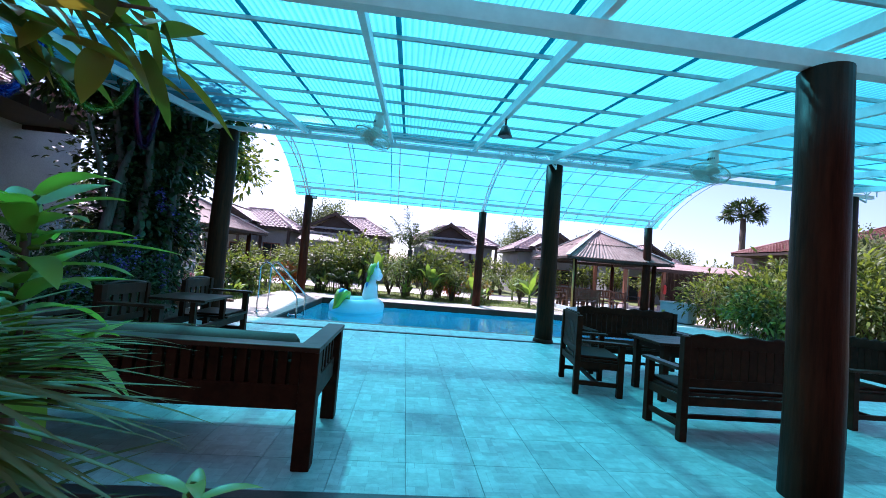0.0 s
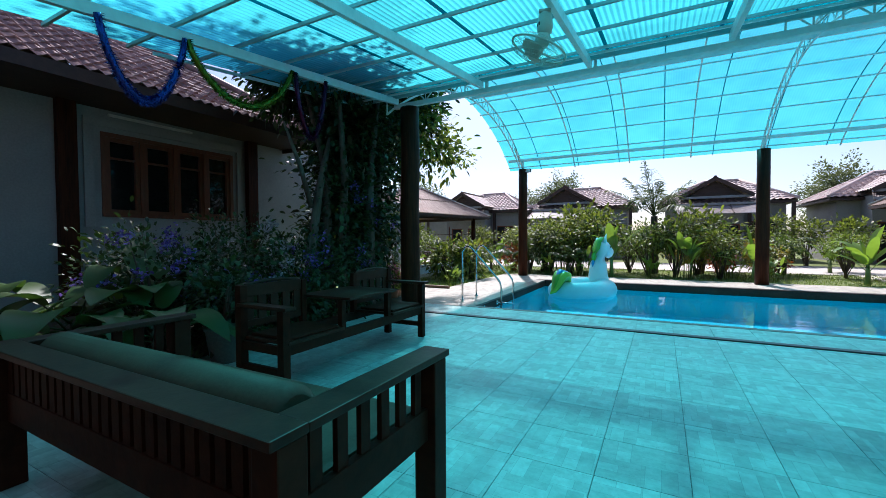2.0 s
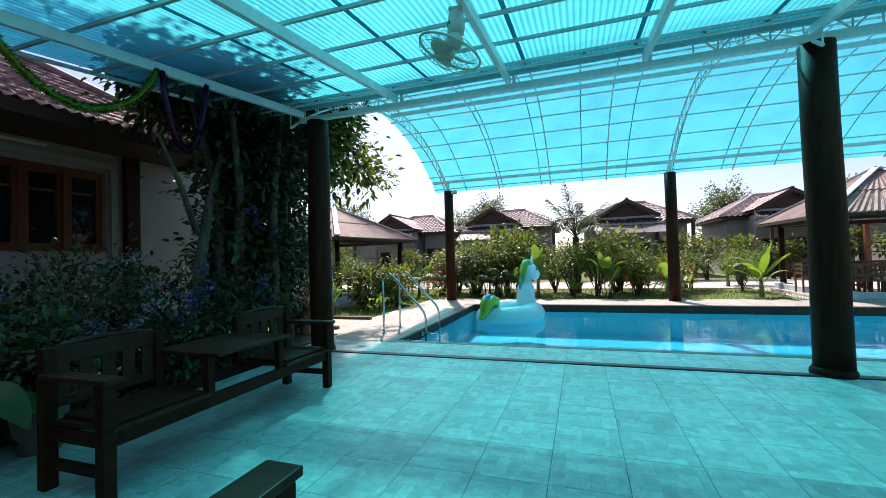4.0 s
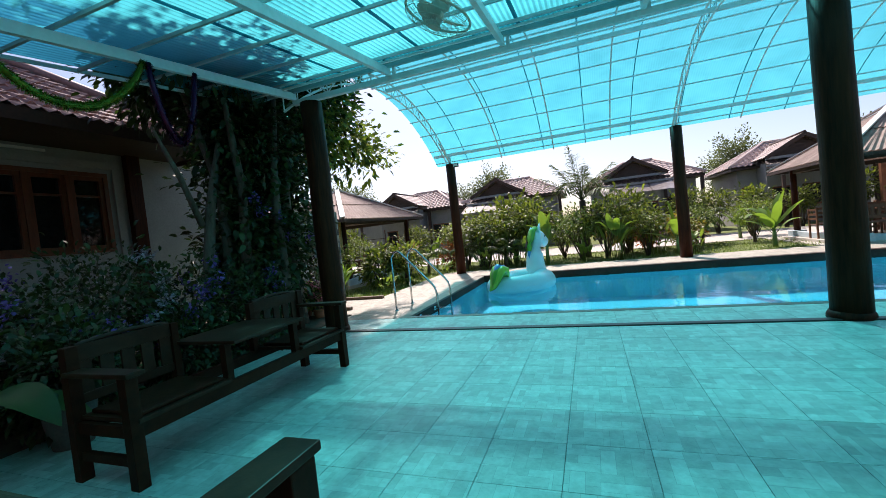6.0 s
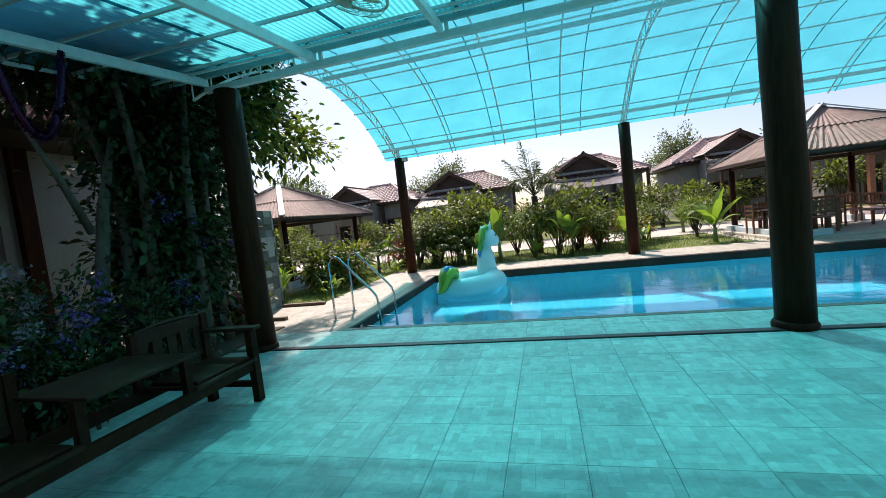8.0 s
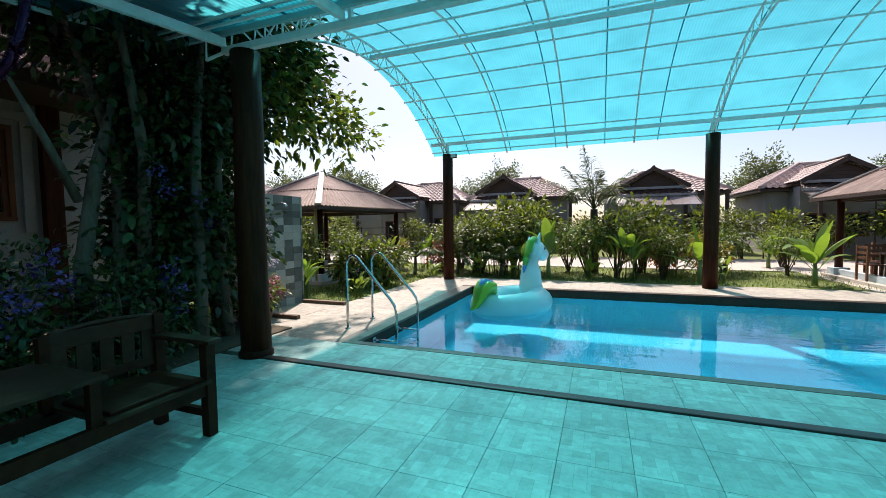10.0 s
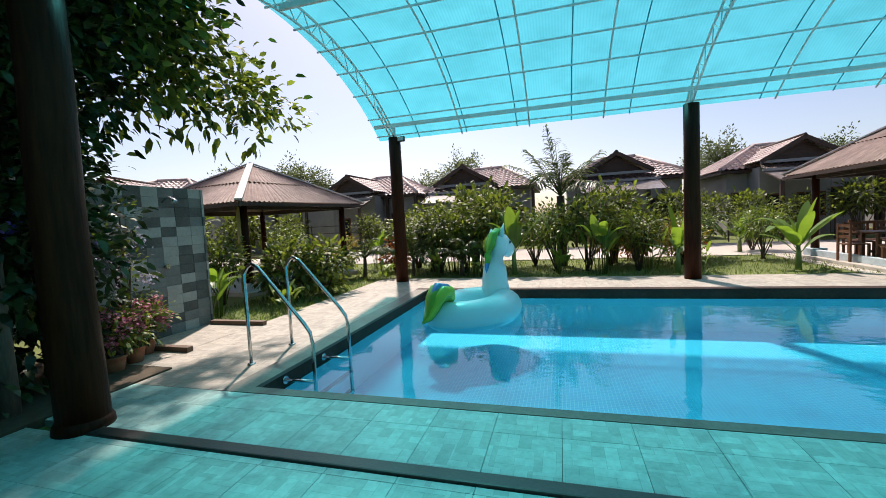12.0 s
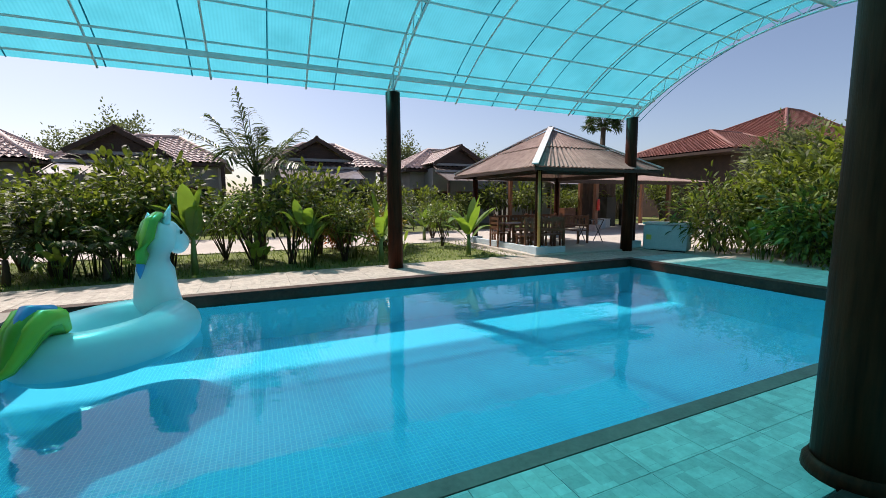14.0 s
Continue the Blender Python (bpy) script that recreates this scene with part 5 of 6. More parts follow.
ring = [(0.74 * math.cos(a), 0.50 * math.sin(a), 0.0) for a in (k * math.tau / 40 for k in range(40))]
part("ring", sweep(B(), ring, [0.30 + 0.015 * math.cos(k * math.tau / 40) for k in range(40)], 20, (1.0, 0.92), True), M_FLOAT, fl)
part("seat_floor", box(B(), -0.5, 0.5, -0.3, 0.3, -0.18, -0.06, 0.05), M_FLOAT, fl)
neck = [(0.74, 0, 0.1), (0.72, 0, 0.4), (0.74, 0, 0.7), (0.80, 0, 0.98), (0.90, 0, 1.16), (1.02, 0, 1.22)]
part("neck", sweep(B(), neck, [0.31, 0.26, 0.225, 0.205, 0.20, 0.15], 20, (0.9, 1.0)), M_FLOATW, fl)
part("muzzle", sweep(B(), [(0.86, 0, 1.18), (0.98, 0, 1.13), (1.14, 0, 1.03), (1.26, 0, 0.96), (1.33, 0, 0.93)], [0.15, 0.20, 0.175, 0.15, 0.07], 20, (0.85, 1.0)), M_FLOATW, fl)
part("horn", sweep(B(), [(0.98, 0, 1.28), (1.05, 0, 1.41), (1.11, 0, 1.53)], [0.06, 0.04, 0.005], 10), M_FLOATW, fl)
for s in (-1, 1):
    part("ear", sweep(B(), [(0.86, s * 0.10, 1.28), (0.86, s * 0.13, 1.36), (0.86, s * 0.14, 1.43)], [0.055, 0.045, 0.005], 8), M_FLOATW, fl)
    part("eye", sweep(B(), [(1.05, s * 0.155, 1.15), (1.07, s * 0.175, 1.15)], [0.035, 0.02], 12), M_INK, fl)
part("mane", sweep(B(), [(1.0, 0, 1.36), (0.86, 0, 1.40), (0.70, 0, 1.30), (0.60, 0, 1.10), (0.535, 0, 0.92), (0.50, 0, 0.78)], [0.03, 0.085, 0.11, 0.12, 0.105, 0.07], 16, (1.0, 0.5)), M_GREENV, fl)
part("mane_stripe", sweep(B(), [(0.84, 0, 1.43), (0.68, 0, 1.335), (0.575, 0, 1.13), (0.505, 0, 0.94), (0.475, 0, 0.80)], [0.02, 0.045, 0.055, 0.05, 0.02], 12, (1.0, 0.6)), M_LIMEV, fl)
part("mane_tip", sweep(B(), [(0.505, 0, 0.80), (0.475, 0, 0.70), (0.465, 0, 0.60)], [0.07, 0.055, 0.008], 12, (1.0, 0.5)), M_BLUEV, fl)
tail = [(-0.60, 0, 0.26), (-0.70, 0, 0.40), (-0.86, 0, 0.42), (-0.97, 0, 0.32), (-1.05, 0, 0.18), (-1.14, 0, 0.06), (-1.27, 0, 0.0)]
part("tail", sweep(B(), tail, [0.09, 0.165, 0.19, 0.165, 0.12, 0.075, 0.015], 18, (0.95, 0.9)), M_GREENV, fl)
for s, mat in ((-1, M_LIMEV), (1, M_LIMEV)):
    part("tail_stripe", sweep(B(), [(p[0] - 0.01, s * 0.10 * k, p[2] + 0.04 * k) for p, k in zip(tail, (0.6, 1.0, 1.1, 0.95, 0.65, 0.4, 0.1))], [0.05, 0.09, 0.105, 0.09, 0.068, 0.045, 0.008], 12), mat, fl)
part("tail_stripe", sweep(B(), [(p[0] - 0.02 * k, 0.0, p[2] + 0.075 * k) for p, k in zip(tail[:5], (0.5, 1, 1.1, 0.9, 0.6))], [0.05, 0.10, 0.115, 0.08, 0.015], 12), M_BLUEV, fl)

# ---- shower screen ----
M_BLK = [plain("grey_block_%s" % n, d, l, 0.85, fine=28, coarse=3, spread=13) for n, d, l in (("mid", (0.13, 0.132, 0.13), (0.21, 0.21, 0.205)), ("pale", (0.28, 0.275, 0.26), (0.40, 0.39, 0.37)), ("dark", (0.06, 0.062, 0.06), (0.12, 0.12, 0.115)))]
scr = thing("shower_screen", "shower wall of grey, pale and dark stone blocks", "wall")
part("mortar_core", box(B(), -5.66, -5.52, 10.6, 12.5, -0.06, 2.36), M_GROUT, scr)
rs = random.Random(3)
bw, bh = 0.271, 0.157
blk = [mesh_of("block", box(B(), -0.02, 0.02, -bw / 2 + 0.002, bw / 2 - 0.002, -bh / 2 + 0.002, bh / 2 - 0.002), m) for m in M_BLK]
for r in range(15):
    for c in range(7):
        y = 10.6 + bw * (c + 0.5)
        part("block", blk[rs.choice((0, 0, 1, 1, 2, 2))], None, scr, m=pose(-5.505 + rs.uniform(-0.006, 0.006), y, bh * (r + 0.5)))
        if c == 6:
            part("block", blk[rs.choice((0, 1, 1, 2))], None, scr, m=pose(-5.60, 12.49, bh * (r + 0.5), 0, 0, 90))
sh = thing("wall_shower", "small chrome shower head on the block wall", "shower")
part("pipe", sweep(B(), [(-5.49, 11.75, 2.12), (-5.38, 11.75, 2.2), (-5.28, 11.75, 2.17)], 0.012, 8), M_CHROME, sh)
part("rose", sweep(B(), [(-5.29, 11.75, 2.18), (-5.25, 11.75, 2.12), (-5.24, 11.75, 2.10)], [0.015, 0.05, 0.05], 12), M_CHROME, sh)
part("tap", sweep(B(), [(-5.49, 11.7, 1.1), (-5.43, 11.7, 1.1), (-5.42, 11.7, 1.1)], [0.03, 0.03, 0.045], 12), M_CHROME, sh)
M_BROWN = plain("brown_curb_tile", (0.09, 0.05, 0.03), (0.18, 0.10, 0.06), 0.6)
for x0, x1, y0, y1 in ((-5.4, -4.3, 12.36, 12.46), (-5.4, -4.35, 10.95, 11.05)):
    tagged(part("shower_curb", box(B(), x0, x1, y0, y1, -0.02, 0.07, 0.006), M_BROWN), "low brown tiled curb on the pool deck", "curb")

# ---- fans, lamps, garlands ----
M_CREAM = plain("cream_plastic", (0.46, 0.45, 0.40), (0.58, 0.57, 0.50), 0.45, fine=8, bump=0.03)
M_BLACK = plain("black_metal", (0.01, 0.01, 0.01), (0.03, 0.03, 0.03), 0.4)


def ceiling_fan(x, y, face):
    """An orbit fan: a short pod under the rafter and a tilted caged fan that looks down."""
    f = thing("orbit_fan", "cream caged orbit fan hanging from the roof frame", "fan", "fans under the terrace roof", pose(x, y, roof_z(y) - 0.055, 0, 0, face))
    part("bracket", box(B(), -0.06, 0.06, -0.06, 0.06, -0.03, 0.0, 0.008), M_CREAM, f)
    part("pod", sweep(B(), [(0, 0, -0.02), (0, 0, -0.05), (0, 0, -0.16), (0.005, 0, -0.21), (0.01, 0, -0.24)], [0.055, 0.068, 0.078, 0.072, 0.035], 20), M_CREAM, f)
    for k in range(6):
        a = k * 0.35 - 0.9
        part("vent_slot", box(B(), -0.004, 0.004, -0.007, 0.007, -0.016, 0.016), M_INK, f, m=Matrix.Translation((0.0765 * math.cos(a), 0.0765 * math.sin(a), -0.14)) @ pose(0, 0, 0, 0, 0, math.degrees(a)))
    ax = Vector((0.40, 0, -0.92)).normalized()
    q = ax.to_track_quat("Z", "Y").to_matrix()
    base = Vector((0.01, 0, -0.25))
    cen = base + ax * 0.13
    part("motor", sweep(B(), [base - ax * 0.03, base, base + ax * 0.07, base + ax * 0.10], [0.05, 0.075, 0.075, 0.04], 18), M_CREAM, f)
    R = 0.285
    cage = part("cage", sweep(B(), [cen + ax * 0.0 + q @ Vector((R * math.cos(k * math.tau / 36), R * math.sin(k * math.tau / 36), 0)) for k in range(36)], 0.011, 6, closed=True), M_CREAM, f)
    for rad, off in ((0.27, 0.055), (0.20, 0.085), (0.12, 0.10), (0.24, -0.05), (0.14, -0.075)):
        part("cage_ring", sweep(B(), [cen + ax * off + q @ Vector((rad * math.cos(k * math.tau / 30), rad * math.sin(k * math.tau / 30), 0)) for k in range(30)], 0.003, 4, closed=True), M_CREAM, cage)
    for k in range(44):
        d = q @ Vector((math.cos(k * math.tau / 44), math.sin(k * math.tau / 44), 0))
        part("cage_wire", sweep(B(), [cen + ax * 0.105 + d * 0.05, cen + ax * 0.085 + d * 0.20, cen + ax * 0.05 + d * 0.273, cen + d * R, cen - ax * 0.05 + d * 0.24, cen - ax * 0.08 + d * 0.07], 0.0016, 4), M_CREAM, cage)
    part("cage_badge", sweep(B(), [cen + ax * 0.10, cen + ax * 0.112], [0.06, 0.055], 18), M_CREAM, cage)
    for k in range(3):
        bm = B()
        blade(bm, (0, 0, 0), 0, 0, 0.23, 0.19, 0, 6, 0.1)
        part("fan_blade", bm, M_CREAM, f, m=Matrix.Translation(cen + ax * 0.02) @ q.to_4x4() @ pose(0, 0, 0, 0, 0, 120 * k + 25) @ pose(0.025, 0, 0, 16, 0, 0))
    part("hub", sweep(B(), [cen - ax * 0.02, cen + ax * 0.045, cen + ax * 0.06], [0.05, 0.05, 0.02], 14), M_CREAM, f)
    return f


ceiling_fan(-0.2, 6.6, 190)
ceiling_fan(5.15, 6.5, 190)

lp = thing("pendant_floodlight", "small black floodlight hanging from the roof frame", "lamp", "", pose(1.63, 6.05, roof_z(6.05) - 0.055))
part("bracket", sweep(B(), [(0, 0, 0), (0, 0, -0.10)], 0.015, 8), M_BLACK, lp)
bm = B()
sweep(bm, [(0, 0, -0.10), (0, 0, -0.14), (0, 0, -0.26)], [0.035, 0.06, 0.11], 4)
part("housing", bm, M_BLACK, lp)
fd = thing("floodlight", "small dark floodlight under the vault corner", "lamp", "", pose(-3.42, 17.0, 3.80))
part("housing", box(B(), -0.10, 0.10, -0.05, 0.04, -0.06, 0.07, 0.015), M_BLACK, fd)
part("lens", box(B(), -0.08, 0.08, -0.056, -0.05, -0.04, 0.05), M_RIDGE, fd)
part("arm", stick(B(), (-0.1, 0, 0.0), (-0.22, 0.05, 0.0), 0.015), M_BLACK, fd)


def garland(a, b, sag, mat, label, seed):
    rng = np.random.default_rng(seed)
    g = thing("tinsel_garland", label, "garland", "tinsel garlands on the roof frame")
    n = 26
    pts = [Vector(a).lerp(Vector(b), i / n) - Vector((0, 0, sag * (1 - (2 * i / n - 1) ** 2) ** 0.8)) for i in range(n + 1)]
    part("cord", sweep(B(), pts, 0.032, 8), mat, g)
    P, D = [], []
    for i in range(n):
        d = (pts[i + 1] - pts[i])
        for k in range(150):
            P.append(tuple(pts[i] + d * rng.random()))
            v = Vector(rng.normal(0, 1, 3))
            D.append(tuple(v - v.project(d) * 0.8))
    ln = rng.uniform(0.04, 0.07, len(P))
    part("tinsel", leaf_mesh("tinsel", np.array(P), np.array(D), ln, ln * 0.12, mat, rng), None, g)
    return g


M_TBLUE = plain("blue_tinsel", (0.02, 0.03, 0.20), (0.05, 0.07, 0.38), 0.25, metal=0.6, bump=0)
M_TGREEN = plain("green_gold_tinsel", (0.07, 0.14, 0.01), (0.22, 0.26, 0.02), 0.25, metal=0.6, bump=0)
M_TPURP = plain("purple_tinsel", (0.05, 0.004, 0.032), (0.10, 0.010, 0.06), 0.25, metal=0.6, bump=0)


def on_beam(y):
    return (-3.62, y, roof_z(y) - 0.03)


garland(on_beam(4.25), on_beam(5.02), 0.72, M_TBLUE, "blue tinsel garland looped from the roof beam", 71)
garland(on_beam(5.04), on_beam(6.45), 0.58, M_TGREEN, "green and gold tinsel garland looped from the roof beam", 72)
garland(on_beam(6.5), on_beam(7.08), 0.86, M_TPURP, "purple tinsel garland looped from the roof beam", 73)

eb = thing("junction_box", "white electrical box and conduit on the log column", "electrical box", "", pose(-3.48, 3.37, 1.75))
part("lower_box", box(B(), -0.02, 0.06, -0.07, 0.07, -0.16, 0.0, 0.008), M_RIDGE, eb)
part("upper_box", box(B(), -0.02, 0.08, -0.08, 0.08, 0.01, 0.20, 0.008), M_RIDGE, eb)
part("conduit", sweep(B(), [(0.02, 0, 0.2), (0.02, 0, 1.05), (0.02, 0, 1.25), (-0.05, 0.0, 1.38)], 0.012, 8), M_RIDGE, eb)

# ---- planting beside the terrace ----
setting("flower_bed", box(B(), -8.6, -3.97, 2.9, 10.4, -0.1, 0.02), M_SOIL, "dark soil of the flower bed beside the terrace", "soil")
M_PURPLE = leaf_material("purple_petal", (0.10, 0.05, 0.30), (0.22, 0.13, 0.48), (1, 0.9, 1), 0.6, 0.3)
M_WHITE = leaf_material("white_petal", (0.30, 0.27, 0.36), (0.45, 0.42, 0.52), (1, 1, 1), 0.6, 0.3)
M_PINK = leaf_material("pink_petal", (0.36, 0.06, 0.13), (0.55, 0.22, 0.28), (1, 0.9, 0.95), 0.6, 0.3)


def flowering(m, label, seed, h, r, clumps, petals, leafmat=None):
    s = shrub(m, label, seed, h, r, clumps, 26, 0.10, leafmat or M_LEAFDARK, "flowering shrub", "flowering shrubs in the bed", "flowering_shrub", 0.05)
    rng = np.random.default_rng(seed + 500)
    for k in range(9):
        a, e = rng.uniform(-1.9, 1.3), rng.uniform(0.45, 1.0)
        cen = np.array((r * 0.95 * math.cos(a) * math.sqrt(max(0.05, 1 - (e - 0.5) ** 2 * 2)), r * 0.95 * math.sin(a), h * e))
        n = 34
        pos = cen + rng.normal(0, 0.05, (n, 3))
        part("flower_head", leaf_mesh("flower_head", pos, rng.normal(0, 1, (n, 3)) + np.array((0.5, -0.3, 0.4)), np.full(n, 0.045), np.full(n, 0.04), petals, rng), None, s)["kind"] = "stuff"
    return s


for k, (x, y, h, r, pm) in enumerate(((-4.7, 5.2, 1.55, 0.75, M_PURPLE), (-4.6, 6.2, 1.65, 0.8, M_WHITE), (-4.45, 7.1, 1.5, 0.7, M_PURPLE), (-5.6, 6.8, 1.75, 0.8, M_WHITE), (-3.95, 5.6, 0.95, 0.45, M_PURPLE), (-5.7, 5.4, 1.5, 0.7, M_PURPLE), (-4.2, 8.0, 1.3, 0.6, M_PURPLE), (-3.9, 6.7, 0.85, 0.4, M_PURPLE))):
    flowering(pose(x, y, 0, 0, 0, 30 * k), "dark leafy shrub with pale purple flower heads" if pm is M_PURPLE else "dark leafy shrub with small white flower heads", 200 + k, h, r, 60, pm)
for k, (x, y, s) in enumerate(((-4.3, 4.25, 1.25), (-3.85, 4.75, 1.1), (-4.55, 5.0, 1.35), (-4.6, 3.6, 1.2), (-4.2, 3.75, 0.9))):
    leafy_plant(pose(x, y, 0, 0, 0, 77 * k), "large-leaved dark green garden plant in the bed", 300 + k, 11, 0.45 * s, 0.55 * s, 0.30 * s, (0.25, 1.1), (0.3, 0.8), M_LEAFDARK, "plant", "broadleaf_plant", "broad-leaved plants in the bed", 0.03, 0.6)
M_POT = plain("grey_pot", (0.10, 0.10, 0.10), (0.18, 0.18, 0.17), 0.8)
M_TERRA = plain("terracotta", (0.28, 0.10, 0.05), (0.42, 0.17, 0.09), 0.8)


def pot(m, r, h, mat, label):
    p = thing("plant_pot", label, "plant pot", "plant pots", m)
    bm = B()
    sweep(bm, [(0, 0, 0), (0, 0, h * 0.5), (0, 0, h * 0.86), (0, 0, h * 0.88), (0, 0, h)], [r * 0.7, r * 0.88, r * 0.97, r * 1.08, r * 1.1], 24)
    part("body", bm, mat, p)
    part("earth", sweep(B(), [(0, 0, h - 0.005), (0, 0, h + 0.006)], [r * 0.98, r * 0.95], 24), M_SOIL, p)
    return p


pot(pose(-3.55, 5.35, 0), 0.20, 0.42, M_POT, "grey concrete plant pot behind the double seat")
shrub(pose(-3.55, 5.35, 0.40), "small dark leafy plant in a grey pot", 91, 0.6, 0.35, 22, 22, 0.10, M_LEAFDARK, "potted plant", "potted plants", "potted_plant", 0.0)
for k, (x, y) in enumerate(((-4.75, 10.55), (-4.95, 10.85), (-4.6, 10.2), (-5.15, 10.5))):
    pot(pose(x, y, 0), 0.12, 0.2, M_TERRA, "small terracotta pot on the pool deck")
    flowering(pose(x, y, 0.18), "small potted plant with pink and white flowers", 400 + k, 0.55, 0.24, 18, M_PINK, M_LEAF)

M_PALEBARK = plain("pale_bark", (0.07, 0.055, 0.042), (0.19, 0.155, 0.12), 0.9, fine=14, stretch=(2, 2, 0.5), bump=0.6)
flowering(pose(-5.05, 10.75, 0), "tall thin shrub with white and pink flowers before the wall", 420, 1.9, 0.3, 13, M_WHITE, M_LEAF)
# creeper-clad tree behind the corner column
rng = np.random.default_rng(77)
ct = thing("creeper_tree", "dark tree wrapped in creepers beside the corner column", "tree", "", pose(-4.85, 9.1, 0))
bm = B()
for k in range(7):
    a = k * 0.9
    x, y = 0.45 * math.cos(a), 0.75 * math.sin(a)
    sweep(bm, [(x, y, -0.05), (x * 0.9 + rng.uniform(-0.1, 0.1), y * 0.95, 1.2), (x * 1.0, y * 0.9 + rng.uniform(-0.1, 0.1), 2.6), (x * 1.6, y * 1.6, 4.4)], [0.10, 0.085, 0.07, 0.03], 10)
part("trunk", bm, M_PALEBARK, ct)
part("trunk", sweep(B(), [(-0.1, -1.05, -0.05), (-0.05, -1.1, 1.2), (0.0, -0.95, 2.3), (0.1, -0.75, 3.3)], [0.11, 0.09, 0.075, 0.04], 10), M_PALEBARK, ct)
part("limb", sweep(B(), [(-0.05, -1.1, 2.0), (0.05, -1.45, 2.7), (0.0, -1.75, 3.4)], [0.05, 0.04, 0.015], 8), M_PALEBARK, ct)
P, D = [], []
for cen, rad, n, per, cl in (((0.0, 0.2, 1.9), (0.6, 1.05, 2.0), 210, 34, 0.17), ((0.0, 0.3, 3.7), (0.75, 1.35, 1.0), 150, 34, 0.2), ((-0.5, 0.9, 5.1), (1.6, 2.2, 1.1), 200, 40, 0.26), ((0.1, 1.9, 4.4), (0.7, 1.2, 1.1), 95, 22, 0.2), ((0.25, 2.9, 4.1), (0.5, 1.3, 0.9), 34, 18, 0.17), ((0.35, 3.9, 3.7), (0.3, 0.9, 0.6), 18, 14, 0.14), ((0.9, -1.0, 4.95), (0.9, 1.0, 0.35), 60, 30, 0.2), ((-0.9, -0.5, 4.8), (1.0, 1.0, 0.6), 120, 34, 0.25), ((0.2, -1.6, 5.3), (0.9, 1.9, 0.4), 130, 32, 0.22), ((0.72, -1.2, 4.5), (0.5, 1.5, 0.2), 110, 34, 0.2), ((1.2, -1.3, 4.95), (1.0, 1.0, 0.28), 12, 22, 0.18), ((-1.3, 1.0, 2.2), (0.7, 1.1, 2.1), 110, 30, 0.2)):
    p, d, c = cloud(rng, n, per, cen, rad, cl, 0.3)
    P.append(p), D.append(d)
# outer sprays get a lighter leaf colour than the crown to imitate sunlight
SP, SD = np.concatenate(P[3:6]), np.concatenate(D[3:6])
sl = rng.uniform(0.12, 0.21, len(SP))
part("leafy_spray", leaf_mesh("leafy_spray", SP, SD, sl, sl * 0.6, M_LEAF, rng, 0.2), None, ct, "outer leaves in a lighter green that stands for sunlight")
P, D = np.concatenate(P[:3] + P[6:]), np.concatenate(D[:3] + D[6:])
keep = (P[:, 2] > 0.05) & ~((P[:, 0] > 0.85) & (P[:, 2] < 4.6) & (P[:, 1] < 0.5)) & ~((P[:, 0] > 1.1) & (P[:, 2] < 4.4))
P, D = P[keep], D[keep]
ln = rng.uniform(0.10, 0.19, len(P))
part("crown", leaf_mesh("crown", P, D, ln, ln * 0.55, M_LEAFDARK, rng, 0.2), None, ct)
for k in range(6):
    n = 24
    cen = np.array((0.55, rng.uniform(-1.0, 0.9), rng.uniform(1.2, 2.6)))
    part("flower_head", leaf_mesh("flower_head", cen + rng.normal(0, 0.05, (n, 3)), rng.normal(0, 1, (n, 3)), np.full(n, 0.05), np.full(n, 0.045), M_PURPLE, rng), None, ct)["kind"] = "stuff"

# plants in front of the terrace
M_LUSH = leaf_material("lush_leaf", (0.08, 0.18, 0.03), (0.17, 0.33, 0.06), (1.0, 1.0, 0.4), 0.3, 0.5)
leafy_plant(pose(-0.92, 1.94, -0.03), "tall broad-leaved green plant beside the terrace", 501, 56, 1.55, 0.38, 0.10, (-0.1, 0.9), (0.1, 0.6), M_LUSH, "plant", "broadleaf_plant", "", 0.025, 0.1)
leafy_plant(pose(-1.4, 1.45, -0.03), "tall broad-leaved green plant beside the terrace", 502, 44, 1.45, 0.40, 0.10, (-0.1, 0.9), (0.1, 0.6), M_LEAFLIGHT, "plant", "broadleaf_plant", "", 0.025, 0.1)
leafy_plant(pose(-0.2, 1.75, -0.03), "small green plant with glossy narrow leaves", 503, 11, 0.72, 0.22, 0.06, (0.1, 0.7), (0.1, 0.4), M_LEAFLIGHT, "plant", "small_plant", "", 0.015, 0.05)
sg = thing("strap_leaf_plant", "clump of long narrow arching green leaves", "plant", "", pose(-0.58, 1.22, -0.03))
rng = np.random.default_rng(88)
part("stem", sweep(B(), [(0, 0, -0.03), (0, 0, 0.5), (0, 0, 1.2)], [0.04, 0.035, 0.02], 8), M_BARK, sg)
for k in range(110):
    bm = B()
    low = k % 4 == 0
    blade(bm, (0, 0, (0.75 if low else 1.08) + 0.14 * rng.random()), rng.uniform(-0.6, 1.5), rng.uniform(-0.1, 0.35), rng.uniform(0.4, 0.62), 0.02, rng.uniform(0.05, 0.35), 8)
    part("strap_leaf", bm, M_LEAF, sg)
br = thing("overhanging_branch", "leafy branch with sunlit yellow-green leaves over the path", "tree", "", pose(-2.45, 1.25, -0.03))
bm = B()
sweep(bm, [(0, 0, 0), (0.1, 0.05, 1.2), (0.5, 0.15, 1.85), (1.0, 0.25, 2.0), (1.6, 0.35, 2.1), (2.05, 0.4, 2.12)], [0.05, 0.04, 0.03, 0.02, 0.012, 0.005], 8)
sweep(bm, [(0.5, 0.15, 1.85), (0.9, 0.2, 1.88), (1.35, 0.3, 1.9)], [0.02, 0.014, 0.004], 8)
part("limb", bm, M_BARK, br)
